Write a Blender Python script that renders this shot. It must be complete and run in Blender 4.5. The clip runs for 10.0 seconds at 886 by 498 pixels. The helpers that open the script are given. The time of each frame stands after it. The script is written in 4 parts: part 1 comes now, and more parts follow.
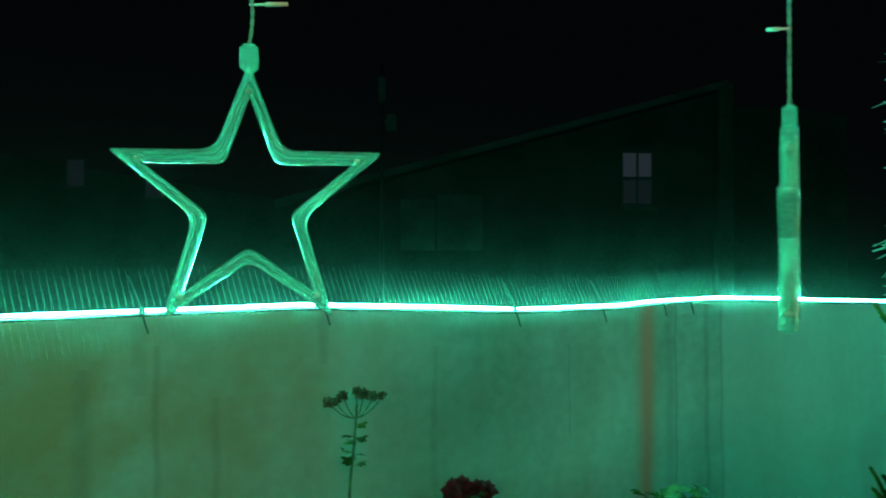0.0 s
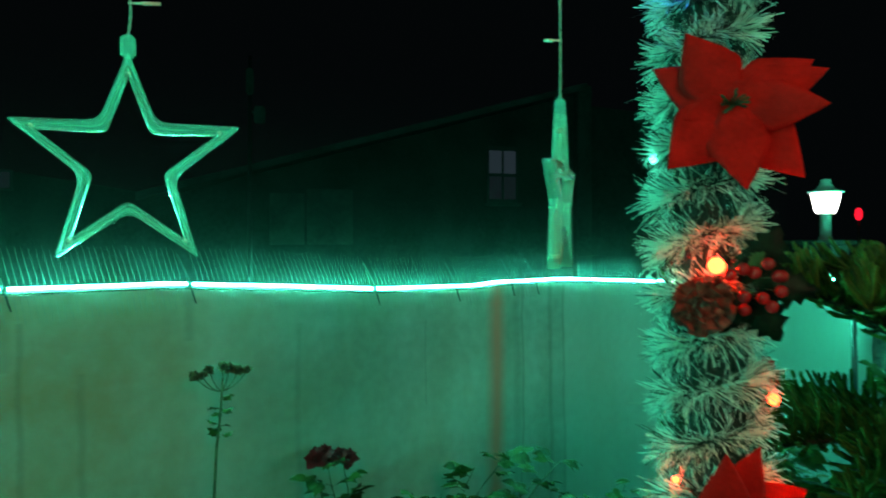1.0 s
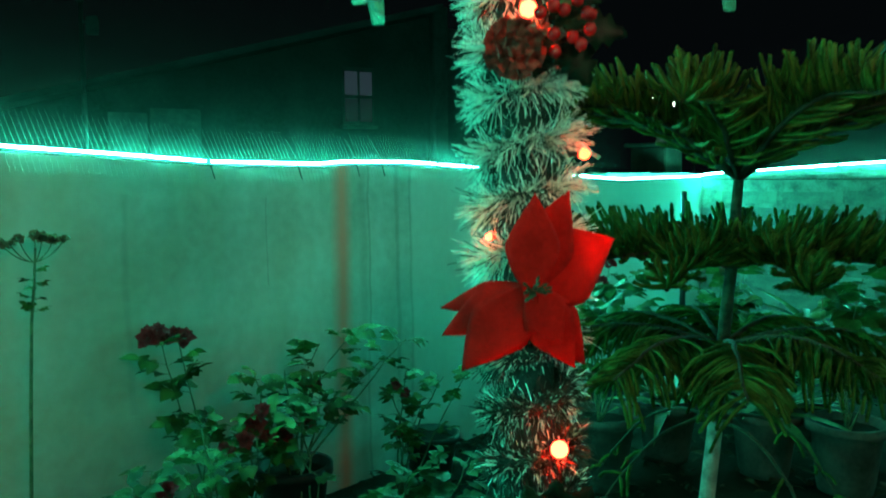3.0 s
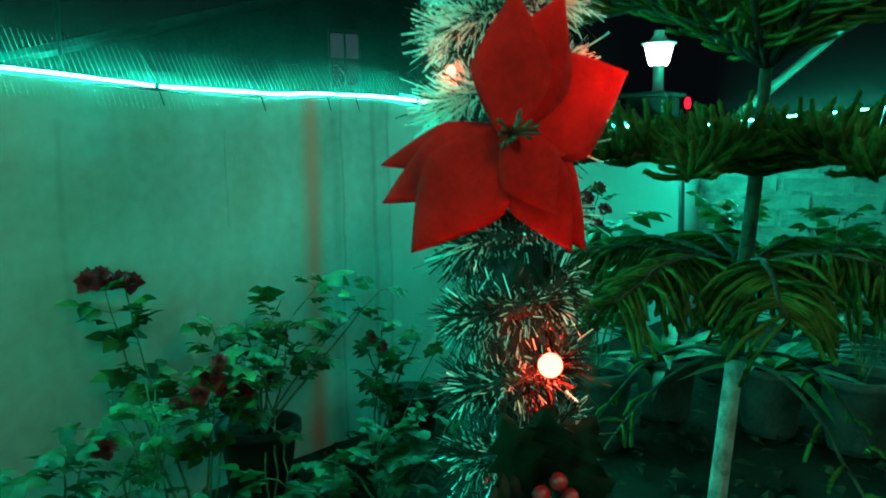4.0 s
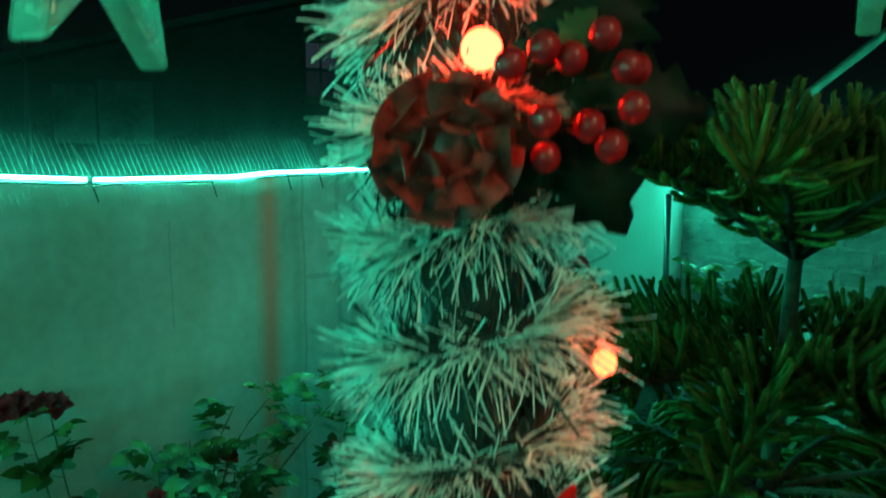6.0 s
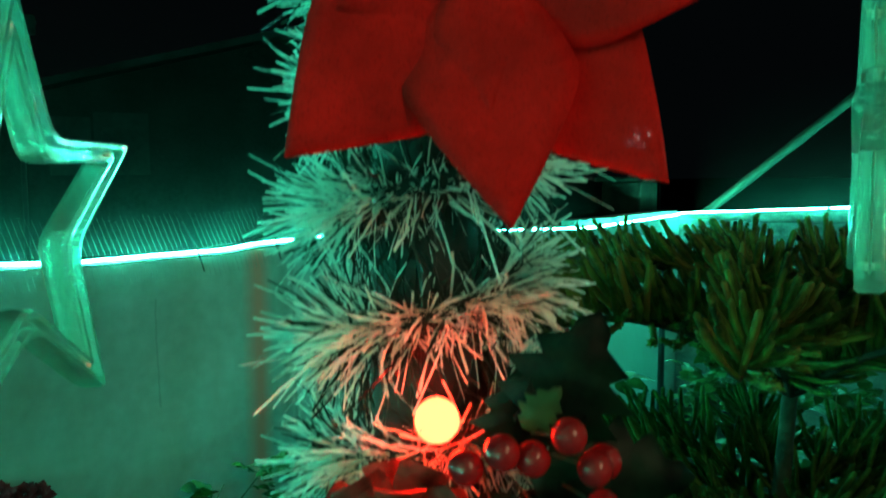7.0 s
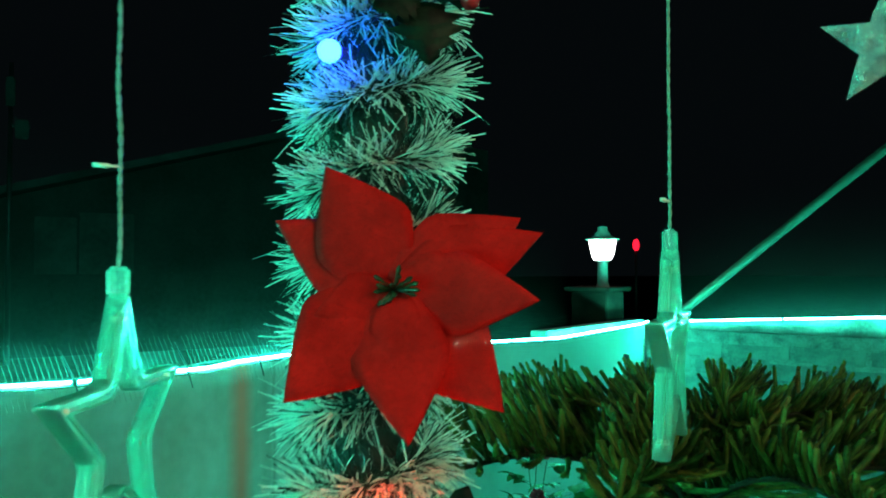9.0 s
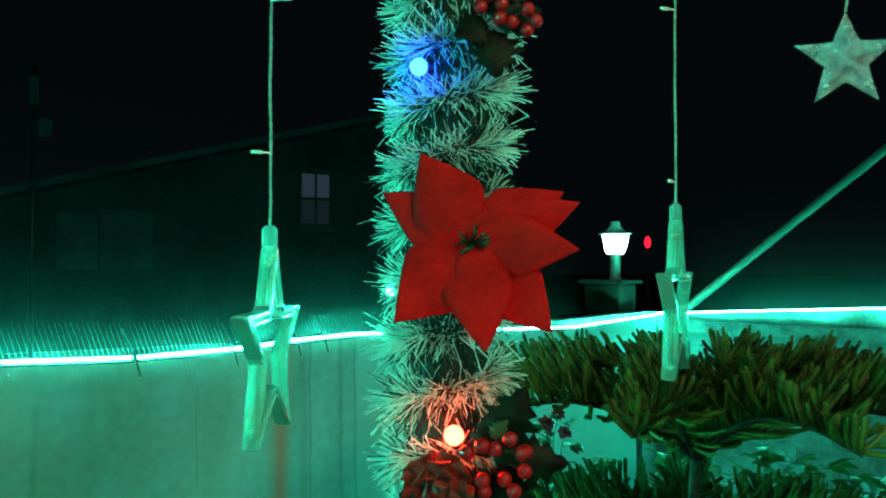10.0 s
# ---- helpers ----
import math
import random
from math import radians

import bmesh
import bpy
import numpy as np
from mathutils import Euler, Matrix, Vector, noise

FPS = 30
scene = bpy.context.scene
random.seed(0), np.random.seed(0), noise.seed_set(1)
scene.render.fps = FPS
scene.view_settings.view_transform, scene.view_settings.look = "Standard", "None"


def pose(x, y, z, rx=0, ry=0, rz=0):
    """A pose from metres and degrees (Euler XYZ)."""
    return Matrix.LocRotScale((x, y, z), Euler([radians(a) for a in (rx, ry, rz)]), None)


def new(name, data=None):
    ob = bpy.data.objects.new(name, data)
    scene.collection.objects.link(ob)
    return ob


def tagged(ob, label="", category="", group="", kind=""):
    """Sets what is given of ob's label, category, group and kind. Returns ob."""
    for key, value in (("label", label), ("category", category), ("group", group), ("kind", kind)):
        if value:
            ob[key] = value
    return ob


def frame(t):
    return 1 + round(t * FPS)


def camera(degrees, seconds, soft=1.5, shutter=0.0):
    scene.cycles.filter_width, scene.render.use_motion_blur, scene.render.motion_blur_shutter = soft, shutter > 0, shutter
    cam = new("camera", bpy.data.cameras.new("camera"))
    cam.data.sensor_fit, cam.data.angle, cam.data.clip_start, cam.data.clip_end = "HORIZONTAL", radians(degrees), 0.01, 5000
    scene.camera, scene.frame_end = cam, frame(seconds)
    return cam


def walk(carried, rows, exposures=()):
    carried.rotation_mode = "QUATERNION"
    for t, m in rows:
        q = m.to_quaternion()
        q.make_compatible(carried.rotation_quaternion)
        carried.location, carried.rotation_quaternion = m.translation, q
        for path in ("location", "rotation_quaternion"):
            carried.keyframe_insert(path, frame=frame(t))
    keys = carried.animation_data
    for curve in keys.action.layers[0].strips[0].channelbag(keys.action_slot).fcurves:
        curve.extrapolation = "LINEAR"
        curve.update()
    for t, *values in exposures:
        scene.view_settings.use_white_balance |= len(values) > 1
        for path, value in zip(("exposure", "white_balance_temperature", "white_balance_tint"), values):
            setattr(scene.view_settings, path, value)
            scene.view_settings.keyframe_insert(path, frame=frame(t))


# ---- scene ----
# ---- camera and walk: seconds, place, pitch, roll, yaw ----
cam = camera(58.85, 10.0, soft=1.9, shutter=0.4)
ROWS = [
    (0.0, 0.0000, 0.0000, 1.5000, 0.111, 0.044, 0.025),
    (0.5, 0.0168, -0.0776, 1.4843, 0.135, 0.046, -4.655),
    (1.0, 0.0264, -0.1933, 1.4549, -0.173, 0.106, -9.288),
    (1.5, 0.0352, -0.2591, 1.4128, -1.013, 0.147, -12.971),
    (2.0, 0.0537, -0.2746, 1.3581, -1.669, -0.106, -15.668),
    (2.5, 0.0744, -0.2536, 1.3130, -2.996, 0.133, -17.400),
    (3.0, 0.0959, -0.1622, 1.2406, -5.080, 0.397, -19.450),
    (4.5, 0.2727, 0.1670, 1.0814, -7.455, 0.545, -20.138),
    (5.0, 0.2963, 0.2435, 1.1553, -7.631, 0.350, -20.280),
    (6.5, 0.3556, 0.3415, 1.4758, -6.661, -0.093, -22.145),
    (7.0, 0.3713, 0.3578, 1.5381, -5.630, 0.254, -21.951),
    (7.5, 0.3734, 0.3576, 1.6005, -3.091, -0.397, -22.379),
    (8.0, 0.3728, 0.3063, 1.6509, -0.275, -0.272, -22.288),
    (8.5, 0.3677, 0.2008, 1.6536, 1.655, -0.061, -22.752),
    (9.0, 0.3163, 0.1250, 1.6357, 1.324, -0.025, -23.259),
    (9.5, 0.2443, 0.0535, 1.6106, 1.447, -0.065, -22.916),
    (10.0, 0.1871, -0.0430, 1.5975, 1.199, -0.139, -22.468),
]
walk(cam, [(t, pose(x, y, z, 90 + p, r, w)) for t, x, y, z, p, r, w in ROWS],
     exposures=[(0.0, 0.03, 6850, 10), (2.0, 0.30, 6600, 10), (3.0, 0.47, 6450, 10), (4.5, 0.68, 6050, 10), (5.0, 0.68, 6050, 10), (6.3, -0.05, 6500, 10),
                (7.3, 0.0, 6450, 10), (8.0, 0.36, 6200, 10), (8.6, 0.52, 6350, 10), (9.2, 0.58, 6300, 10), (10.0, 0.58, 6250, 10)])

# ---- light levels ----
STRIP = 960.0          # radiance of the green light strip
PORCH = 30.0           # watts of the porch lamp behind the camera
world = bpy.data.worlds.new("night")
scene.world = world
world.use_nodes = True
world.node_tree.nodes["Background"].inputs[0].default_value = (0.10, 0.17, 0.20, 1)
world.node_tree.nodes["Background"].inputs[1].default_value = 0.009


# ---- materials ----
def mat(name, col, rough=0.6, var=0.25, scale=6.0, fine=60.0, bump=0.0, metal=0.0, col2=None, spec=0.5, trans=0.0, sheen=0.0, coat=0.0):
    """A surface with colour variation at two scales and fine relief."""
    m = bpy.data.materials.new(name)
    m.use_nodes = True
    nt = m.node_tree
    b = nt.nodes["Principled BSDF"]
    b.inputs["Roughness"].default_value = rough
    b.inputs["Metallic"].default_value = metal
    b.inputs["Specular IOR Level"].default_value = spec
    b.inputs["Transmission Weight"].default_value = trans
    b.inputs["Sheen Weight"].default_value = sheen
    b.inputs["Coat Weight"].default_value = coat
    tc = nt.nodes.new("ShaderNodeTexCoord")
    n1 = nt.nodes.new("ShaderNodeTexNoise")
    n1.inputs["Scale"].default_value = scale
    n1.inputs["Detail"].default_value = 6
    n2 = nt.nodes.new("ShaderNodeTexNoise")
    n2.inputs["Scale"].default_value = fine
    n2.inputs["Detail"].default_value = 4
    nt.links.new(tc.outputs["Object"], n1.inputs["Vector"])
    nt.links.new(tc.outputs["Object"], n2.inputs["Vector"])
    add = nt.nodes.new("ShaderNodeMath")
    add.operation = "MULTIPLY_ADD"
    add.inputs[1].default_value = 0.35
    nt.links.new(n2.outputs["Fac"], add.inputs[0])
    nt.links.new(n1.outputs["Fac"], add.inputs[2])
    ramp = nt.nodes.new("ShaderNodeValToRGB")
    c2 = col2 or tuple(max(0, c * (1 - 2 * var)) for c in col)
    hi = tuple(min(1, c * (1 + var)) for c in col)
    ramp.color_ramp.elements[0].position, ramp.color_ramp.elements[0].color = 0.48, (*c2, 1)
    ramp.color_ramp.elements[1].position, ramp.color_ramp.elements[1].color = 0.85, (*hi, 1)
    nt.links.new(add.outputs[0], ramp.inputs[0])
    nt.links.new(ramp.outputs[0], b.inputs["Base Color"])
    if bump:
        bp = nt.nodes.new("ShaderNodeBump")
        bp.inputs["Strength"].default_value = bump
        bp.inputs["Distance"].default_value = 0.01
        nt.links.new(add.outputs[0], bp.inputs["Height"])
        nt.links.new(bp.outputs[0], b.inputs["Normal"])
    return m


def glow(name, col, strength):
    m = bpy.data.materials.new(name)
    m.use_nodes = True
    nt = m.node_tree
    nt.nodes.remove(nt.nodes["Principled BSDF"])
    e = nt.nodes.new("ShaderNodeEmission")
    e.inputs[0].default_value = (*col, 1)
    e.inputs[1].default_value = strength
    nt.links.new(e.outputs[0], nt.nodes["Material Output"].inputs[0])
    return m


def thin(name, col, rough=0.5, through_share=0.35, var=0.3, scale=40.0, spec=0.4):
    """Thin leaf, petal or tinsel: part of the light goes through it."""
    m = mat(name, col, rough, var, scale, scale * 6, spec=spec)
    nt = m.node_tree
    b = nt.nodes["Principled BSDF"]
    ramp = b.inputs["Base Color"].links[0].from_socket
    tr = nt.nodes.new("ShaderNodeBsdfTranslucent")
    nt.links.new(ramp, tr.inputs[0])
    mx = nt.nodes.new("ShaderNodeMixShader")
    mx.inputs[0].default_value = through_share
    nt.links.new(b.outputs[0], mx.inputs[1])
    nt.links.new(tr.outputs[0], mx.inputs[2])
    nt.links.new(mx.outputs[0], nt.nodes["Material Output"].inputs[0])
    return m


def plaster(name):
    """Weathered wall plaster: broad blotches, run-down streaks, one reddish stained band, pits."""
    m = mat(name, (0.47, 0.585, 0.58), 0.9, 0.15, 1.4, 24.0, 0.18, spec=0.15)
    nt = m.node_tree
    b = nt.nodes["Principled BSDF"]
    base = b.inputs["Base Color"].links[0].from_socket
    tc = [n for n in nt.nodes if n.bl_idname == "ShaderNodeTexCoord"][0]
    mp = nt.nodes.new("ShaderNodeMapping")
    mp.inputs["Scale"].default_value = (3.2, 1, 0.8)
    nt.links.new(tc.outputs["Object"], mp.inputs[0])
    st = nt.nodes.new("ShaderNodeTexNoise")
    st.inputs["Scale"].default_value = 1.4
    st.inputs["Detail"].default_value = 7
    nt.links.new(mp.outputs[0], st.inputs["Vector"])
    rp = nt.nodes.new("ShaderNodeValToRGB")
    rp.color_ramp.elements[0].position, rp.color_ramp.elements[0].color = 0.33, (0.78, 0.70, 0.60, 1)
    rp.color_ramp.elements[1].position, rp.color_ramp.elements[1].color = 0.62, (1, 1, 1, 1)
    nt.links.new(st.outputs["Fac"], rp.inputs[0])
    mul = nt.nodes.new("ShaderNodeMixRGB")
    mul.blend_type = "MULTIPLY"
    mul.inputs[0].default_value = 0.75
    nt.links.new(base, mul.inputs[1])
    nt.links.new(rp.outputs[0], mul.inputs[2])
    # reddish band where the old brick pier shows through
    sx = nt.nodes.new("ShaderNodeSeparateXYZ")
    nt.links.new(tc.outputs["Object"], sx.inputs[0])
    # brown dirt on the older end of the wall, in broad uneven patches
    age = nt.nodes.new("ShaderNodeMapRange")
    age.inputs["From Min"].default_value, age.inputs["From Max"].default_value = 0.4, -1.3
    nt.links.new(sx.outputs["X"], age.inputs[0])
    big = nt.nodes.new("ShaderNodeTexNoise")
    big.inputs["Scale"].default_value = 2.3
    big.inputs["Detail"].default_value = 6
    big.inputs["Roughness"].default_value = 0.65
    nt.links.new(tc.outputs["Object"], big.inputs["Vector"])
    patch = nt.nodes.new("ShaderNodeMapRange")
    patch.inputs["From Min"].default_value, patch.inputs["From Max"].default_value = 0.36, 0.60
    patch.inputs["To Min"].default_value, patch.inputs["To Max"].default_value = 0.45, 1.0
    nt.links.new(big.outputs["Fac"], patch.inputs[0])
    dirt = nt.nodes.new("ShaderNodeMath")
    dirt.operation = "MULTIPLY"
    nt.links.new(age.outputs[0], dirt.inputs[0])
    nt.links.new(patch.outputs[0], dirt.inputs[1])
    brown = nt.nodes.new("ShaderNodeMixRGB")
    brown.inputs[2].default_value = (0.42, 0.26, 0.155, 1)
    nt.links.new(dirt.outputs[0], brown.inputs[0])
    nt.links.new(mul.outputs[0], brown.inputs[1])
    wob = nt.nodes.new("ShaderNodeMath")
    wob.operation = "MULTIPLY_ADD"
    wob.inputs[1].default_value = 0.05
    nt.links.new(st.outputs["Fac"], wob.inputs[0])
    nt.links.new(sx.outputs["X"], wob.inputs[2])
    dist = nt.nodes.new("ShaderNodeMath")
    dist.operation = "SUBTRACT"
    dist.inputs[1].default_value = 0.61
    nt.links.new(wob.outputs[0], dist.inputs[0])
    ab = nt.nodes.new("ShaderNodeMath")
    ab.operation = "ABSOLUTE"
    nt.links.new(dist.outputs[0], ab.inputs[0])
    rg = nt.nodes.new("ShaderNodeMapRange")
    rg.inputs["From Min"].default_value = 0.008
    rg.inputs["From Max"].default_value = 0.062
    rg.inputs["To Min"].default_value = 0.95
    rg.inputs["To Max"].default_value = 0.0
    nt.links.new(ab.outputs[0], rg.inputs[0])
    red = nt.nodes.new("ShaderNodeMixRGB")
    red.inputs[2].default_value = (0.88, 0.27, 0.22, 1)
    nt.links.new(rg.outputs[0], red.inputs[0])
    nt.links.new(brown.outputs[0], red.inputs[1])
    last = red.outputs[0]
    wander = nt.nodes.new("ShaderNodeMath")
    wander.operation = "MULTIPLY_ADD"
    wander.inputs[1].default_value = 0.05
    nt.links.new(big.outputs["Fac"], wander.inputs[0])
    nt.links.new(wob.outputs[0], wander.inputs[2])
    for at, half, depth, zmin, zmax in ((0.735, 0.006, 0.35, -1, 2), (0.985, 0.007, 0.35, -1, 2), (0.235, 0.003, 0.28, 0.86, 1.18), (-0.98, 0.012, 0.2, 0.75, 1.1), (0.70, 0.02, 0.22, -1, 2),
                                          (-1.17, 0.016, 0.15, 1.12, 1.4), (-0.67, 0.014, 0.2, 1.17, 1.4), (-1.13, 0.007, 0.25, 0.7, 1.25), (-1.31, 0.020, 0.22, -1, 1.2), (0.90, 0.012, 0.3, -1, 2), (-0.30, 0.010, 0.18, 0.5, 1.2)):
        d1 = nt.nodes.new("ShaderNodeMath")
        d1.operation = "SUBTRACT"
        d1.inputs[1].default_value = at + 0.05
        nt.links.new(wander.outputs[0], d1.inputs[0])
        d2 = nt.nodes.new("ShaderNodeMath")
        d2.operation = "ABSOLUTE"
        nt.links.new(d1.outputs[0], d2.inputs[0])
        d3 = nt.nodes.new("ShaderNodeMapRange")
        d3.inputs["From Min"].default_value, d3.inputs["From Max"].default_value = half * 0.4, half * 1.6
        d3.inputs["To Min"].default_value, d3.inputs["To Max"].default_value = depth, 0.0
        nt.links.new(d2.outputs[0], d3.inputs[0])
        z1 = nt.nodes.new("ShaderNodeMath")
        z1.operation = "GREATER_THAN"
        z1.inputs[1].default_value = zmin
        nt.links.new(sx.outputs["Z"], z1.inputs[0])
        z2 = nt.nodes.new("ShaderNodeMath")
        z2.operation = "LESS_THAN"
        z2.inputs[1].default_value = zmax
        nt.links.new(sx.outputs["Z"], z2.inputs[0])
        f = d3.outputs[0]
        for z in (z1, z2):
            mu = nt.nodes.new("ShaderNodeMath")
            mu.operation = "MULTIPLY"
            nt.links.new(f, mu.inputs[0])
            nt.links.new(z.outputs[0], mu.inputs[1])
            f = mu.outputs[0]
        dk = nt.nodes.new("ShaderNodeMixRGB")
        dk.inputs[2].default_value = (0.13, 0.12, 0.10, 1)
        nt.links.new(f, dk.inputs[0])
        nt.links.new(last, dk.inputs[1])
        last = dk.outputs[0]
    # the later, paler plaster beyond the joint
    gt = nt.nodes.new("ShaderNodeMapRange")
    gt.inputs["From Min"].default_value, gt.inputs["From Max"].default_value = 1.00, 1.03
    gt.inputs["To Max"].default_value = 0.55
    nt.links.new(wob.outputs[0], gt.inputs[0])
    pale = nt.nodes.new("ShaderNodeMixRGB")
    pale.inputs[2].default_value = (0.48, 0.58, 0.56, 1)
    nt.links.new(gt.outputs[0], pale.inputs[0])
    nt.links.new(last, pale.inputs[1])
    # plaster colour darkened towards the corner to tone down the strips' light there
    corner_dim = nt.nodes.new("ShaderNodeMapRange")
    corner_dim.inputs["From Min"].default_value, corner_dim.inputs["From Max"].default_value = 1.6, 3.0
    corner_dim.inputs["To Max"].default_value = 0.75
    nt.links.new(wander.outputs[0], corner_dim.inputs[0])
    dimmed = nt.nodes.new("ShaderNodeMixRGB")
    dimmed.inputs[2].default_value = (0.16, 0.20, 0.185, 1)
    nt.links.new(corner_dim.outputs[0], dimmed.inputs[0])
    nt.links.new(pale.outputs[0], dimmed.inputs[1])
    # small dark pits and moss specks
    vo = nt.nodes.new("ShaderNodeTexNoise")
    vo.inputs["Scale"].default_value = 11.0
    vo.inputs["Detail"].default_value = 8
    vo.inputs["Roughness"].default_value = 0.75
    nt.links.new(tc.outputs["Object"], vo.inputs["Vector"])
    vr = nt.nodes.new("ShaderNodeMapRange")
    vr.inputs["From Min"].default_value, vr.inputs["From Max"].default_value = 0.64, 0.74
    vr.inputs["To Max"].default_value = 0.3
    nt.links.new(vo.outputs["Fac"], vr.inputs[0])
    sp = nt.nodes.new("ShaderNodeMixRGB")
    sp.inputs[2].default_value = (0.20, 0.18, 0.14, 1)
    nt.links.new(vr.outputs[0], sp.inputs[0])
    nt.links.new(dimmed.outputs[0], sp.inputs[1])
    nt.links.new(sp.outputs[0], b.inputs["Base Color"])
    return m


def plastic_clear(name):
    """Frosted clear acrylic of the star frames."""
    m = mat(name, (0.62, 0.94, 0.84), 0.07, 0.06, 60, 220, 0.2, trans=0.0)
    nt = m.node_tree
    b = nt.nodes["Principled BSDF"]
    b.inputs["Transmission Weight"].default_value = 0.96
    b.inputs["IOR"].default_value = 1.35
    tr = nt.nodes.new("ShaderNodeBsdfTranslucent")
    tr.inputs[0].default_value = (0.45, 0.92, 0.76, 1)
    mx = nt.nodes.new("ShaderNodeMixShader")
    mx.inputs[0].default_value = 0.22
    nt.links.new(b.outputs[0], mx.inputs[1])
    nt.links.new(tr.outputs[0], mx.inputs[2])
    nt.links.new(mx.outputs[0], nt.nodes["Material Output"].inputs[0])
    return m


def haze_sheet(name, open_at, full_at):
    """Sheer sheet that holds the strip's haze, thinning out upwards and towards its open end."""
    m = bpy.data.materials.new(name)
    m.use_nodes = True
    nt = m.node_tree
    nt.nodes.remove(nt.nodes["Principled BSDF"])
    d = nt.nodes.new("ShaderNodeBsdfDiffuse")
    d.inputs[0].default_value = (0.5, 0.55, 0.5, 1)
    t = nt.nodes.new("ShaderNodeBsdfTransparent")
    mx = nt.nodes.new("ShaderNodeMixShader")
    tc = nt.nodes.new("ShaderNodeTexCoord")
    sx = nt.nodes.new("ShaderNodeSeparateXYZ")
    nt.links.new(tc.outputs["Generated"], sx.inputs[0])
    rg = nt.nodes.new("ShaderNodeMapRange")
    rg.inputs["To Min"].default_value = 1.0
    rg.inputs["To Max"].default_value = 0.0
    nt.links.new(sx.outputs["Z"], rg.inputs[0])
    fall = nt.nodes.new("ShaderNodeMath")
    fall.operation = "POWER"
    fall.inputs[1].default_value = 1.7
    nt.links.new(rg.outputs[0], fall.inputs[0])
    haze_share = nt.nodes.new("ShaderNodeMath")
    haze_share.operation = "MULTIPLY"
    haze_share.inputs[1].default_value = 0.0095
    nt.links.new(fall.outputs[0], haze_share.inputs[0])
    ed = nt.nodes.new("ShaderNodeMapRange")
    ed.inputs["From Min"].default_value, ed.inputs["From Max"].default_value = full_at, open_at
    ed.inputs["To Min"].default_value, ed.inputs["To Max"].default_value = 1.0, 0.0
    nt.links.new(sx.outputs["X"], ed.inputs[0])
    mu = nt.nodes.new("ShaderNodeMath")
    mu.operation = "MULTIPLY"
    nt.links.new(haze_share.outputs[0], mu.inputs[0])
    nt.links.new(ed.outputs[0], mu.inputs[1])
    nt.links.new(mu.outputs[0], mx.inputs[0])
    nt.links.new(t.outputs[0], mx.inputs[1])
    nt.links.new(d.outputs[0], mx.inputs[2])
    nt.links.new(mx.outputs[0], nt.nodes["Material Output"].inputs[0])
    return m


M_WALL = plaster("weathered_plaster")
M_COPING = mat("coping_concrete", (0.10, 0.10, 0.09), 0.9, 0.3, 5, 50, 0.4)
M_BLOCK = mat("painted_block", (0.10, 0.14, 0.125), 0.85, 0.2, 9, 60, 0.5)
M_MORTAR = mat("mortar", (0.13, 0.17, 0.155), 0.95, 0.3, 9, 80, 0.5)
M_SOIL = mat("garden_soil", (0.012, 0.0095, 0.007), 1.0, 0.5, 2.5, 45, 0.9, spec=0.05)
M_LITTER = mat("dry_leaf", (0.030, 0.022, 0.013), 0.9, 0.5, 5, 60, spec=0.1)
M_STRIP = glow("strip_light", (0.040, 1.0, 0.65), STRIP)
M_DARKPLASTIC = mat("dark_plastic", (0.02, 0.02, 0.022), 0.45, 0.2, 12)
M_WIRE = mat("streak_wire", (0.28, 0.31, 0.28), 0.4, 0.1, 8)
M_HAZE = haze_sheet("strip_haze", 1.0, 0.78)
M_HAZE_R = haze_sheet("strip_haze_by_the_corner", 0.0, 0.14)
M_TINW = thin("white_tinsel", (0.76, 0.84, 0.76), 0.3, 0.45, 0.12, 30)
M_TINM = thin("mint_tinsel", (0.48, 0.90, 0.76), 0.22, 0.2, 0.2, 30, spec=0.8)
M_TING = thin("green_tinsel", (0.005, 0.024, 0.014), 0.3, 0.15, 0.5, 30, spec=0.4)
M_CORE = mat("garland_core", (0.008, 0.02, 0.012), 0.8, 0.3, 20)
M_POST = mat("post_paint", (0.014, 0.02, 0.016), 0.7, 0.3, 9)
M_PETAL = thin("red_fabric", (0.68, 0.008, 0.007), 0.8, 0.3, 0.14, 26, spec=0.12)
M_HOLLY = thin("holly_leaf", (0.0025, 0.011, 0.005), 0.5, 0.05, 0.5, 50, spec=0.12)
M_STAMEN = mat("stamen_green", (0.013, 0.032, 0.008), 0.35, 0.3, 60)
M_BERRY = mat("berry_red", (0.32, 0.008, 0.010), 0.16, 0.3, 60, coat=0.1, spec=0.35)
M_CONE = mat("cone_brown", (0.36, 0.045, 0.035), 0.4, 0.45, 60, 200, 0.3)
M_ACRYL = plastic_clear("frosted_acrylic")
M_STAR2 = mat("iridescent_plastic", (0.45, 0.62, 0.58), 0.18, 0.35, 70, 300, 0.6, col2=(0.25, 0.35, 0.42))
M_STAR2.node_tree.nodes["Principled BSDF"].inputs["Transmission Weight"].default_value = 0.8
M_LEDOFF = mat("led_lens", (0.75, 0.72, 0.6), 0.15, 0.1, 40)
M_CABLE = mat("clear_cable", (0.20, 0.38, 0.29), 0.35, 0.2, 30)
M_BULB_R = glow("bulb_red", (1.0, 0.0095, 0.0030), 120)
M_BULB_B = glow("bulb_blue", (0.004, 0.012, 1.0), 90)
M_BULB_G = glow("bulb_green", (0.10, 1.0, 0.72), 22)
M_BULB_O = glow("bulb_orange", (1.0, 0.022, 0.006), 40)
M_BARK = mat("tree_bark", (0.028, 0.034, 0.021), 0.85, 0.35, 25, 120, 0.6, spec=0.15)
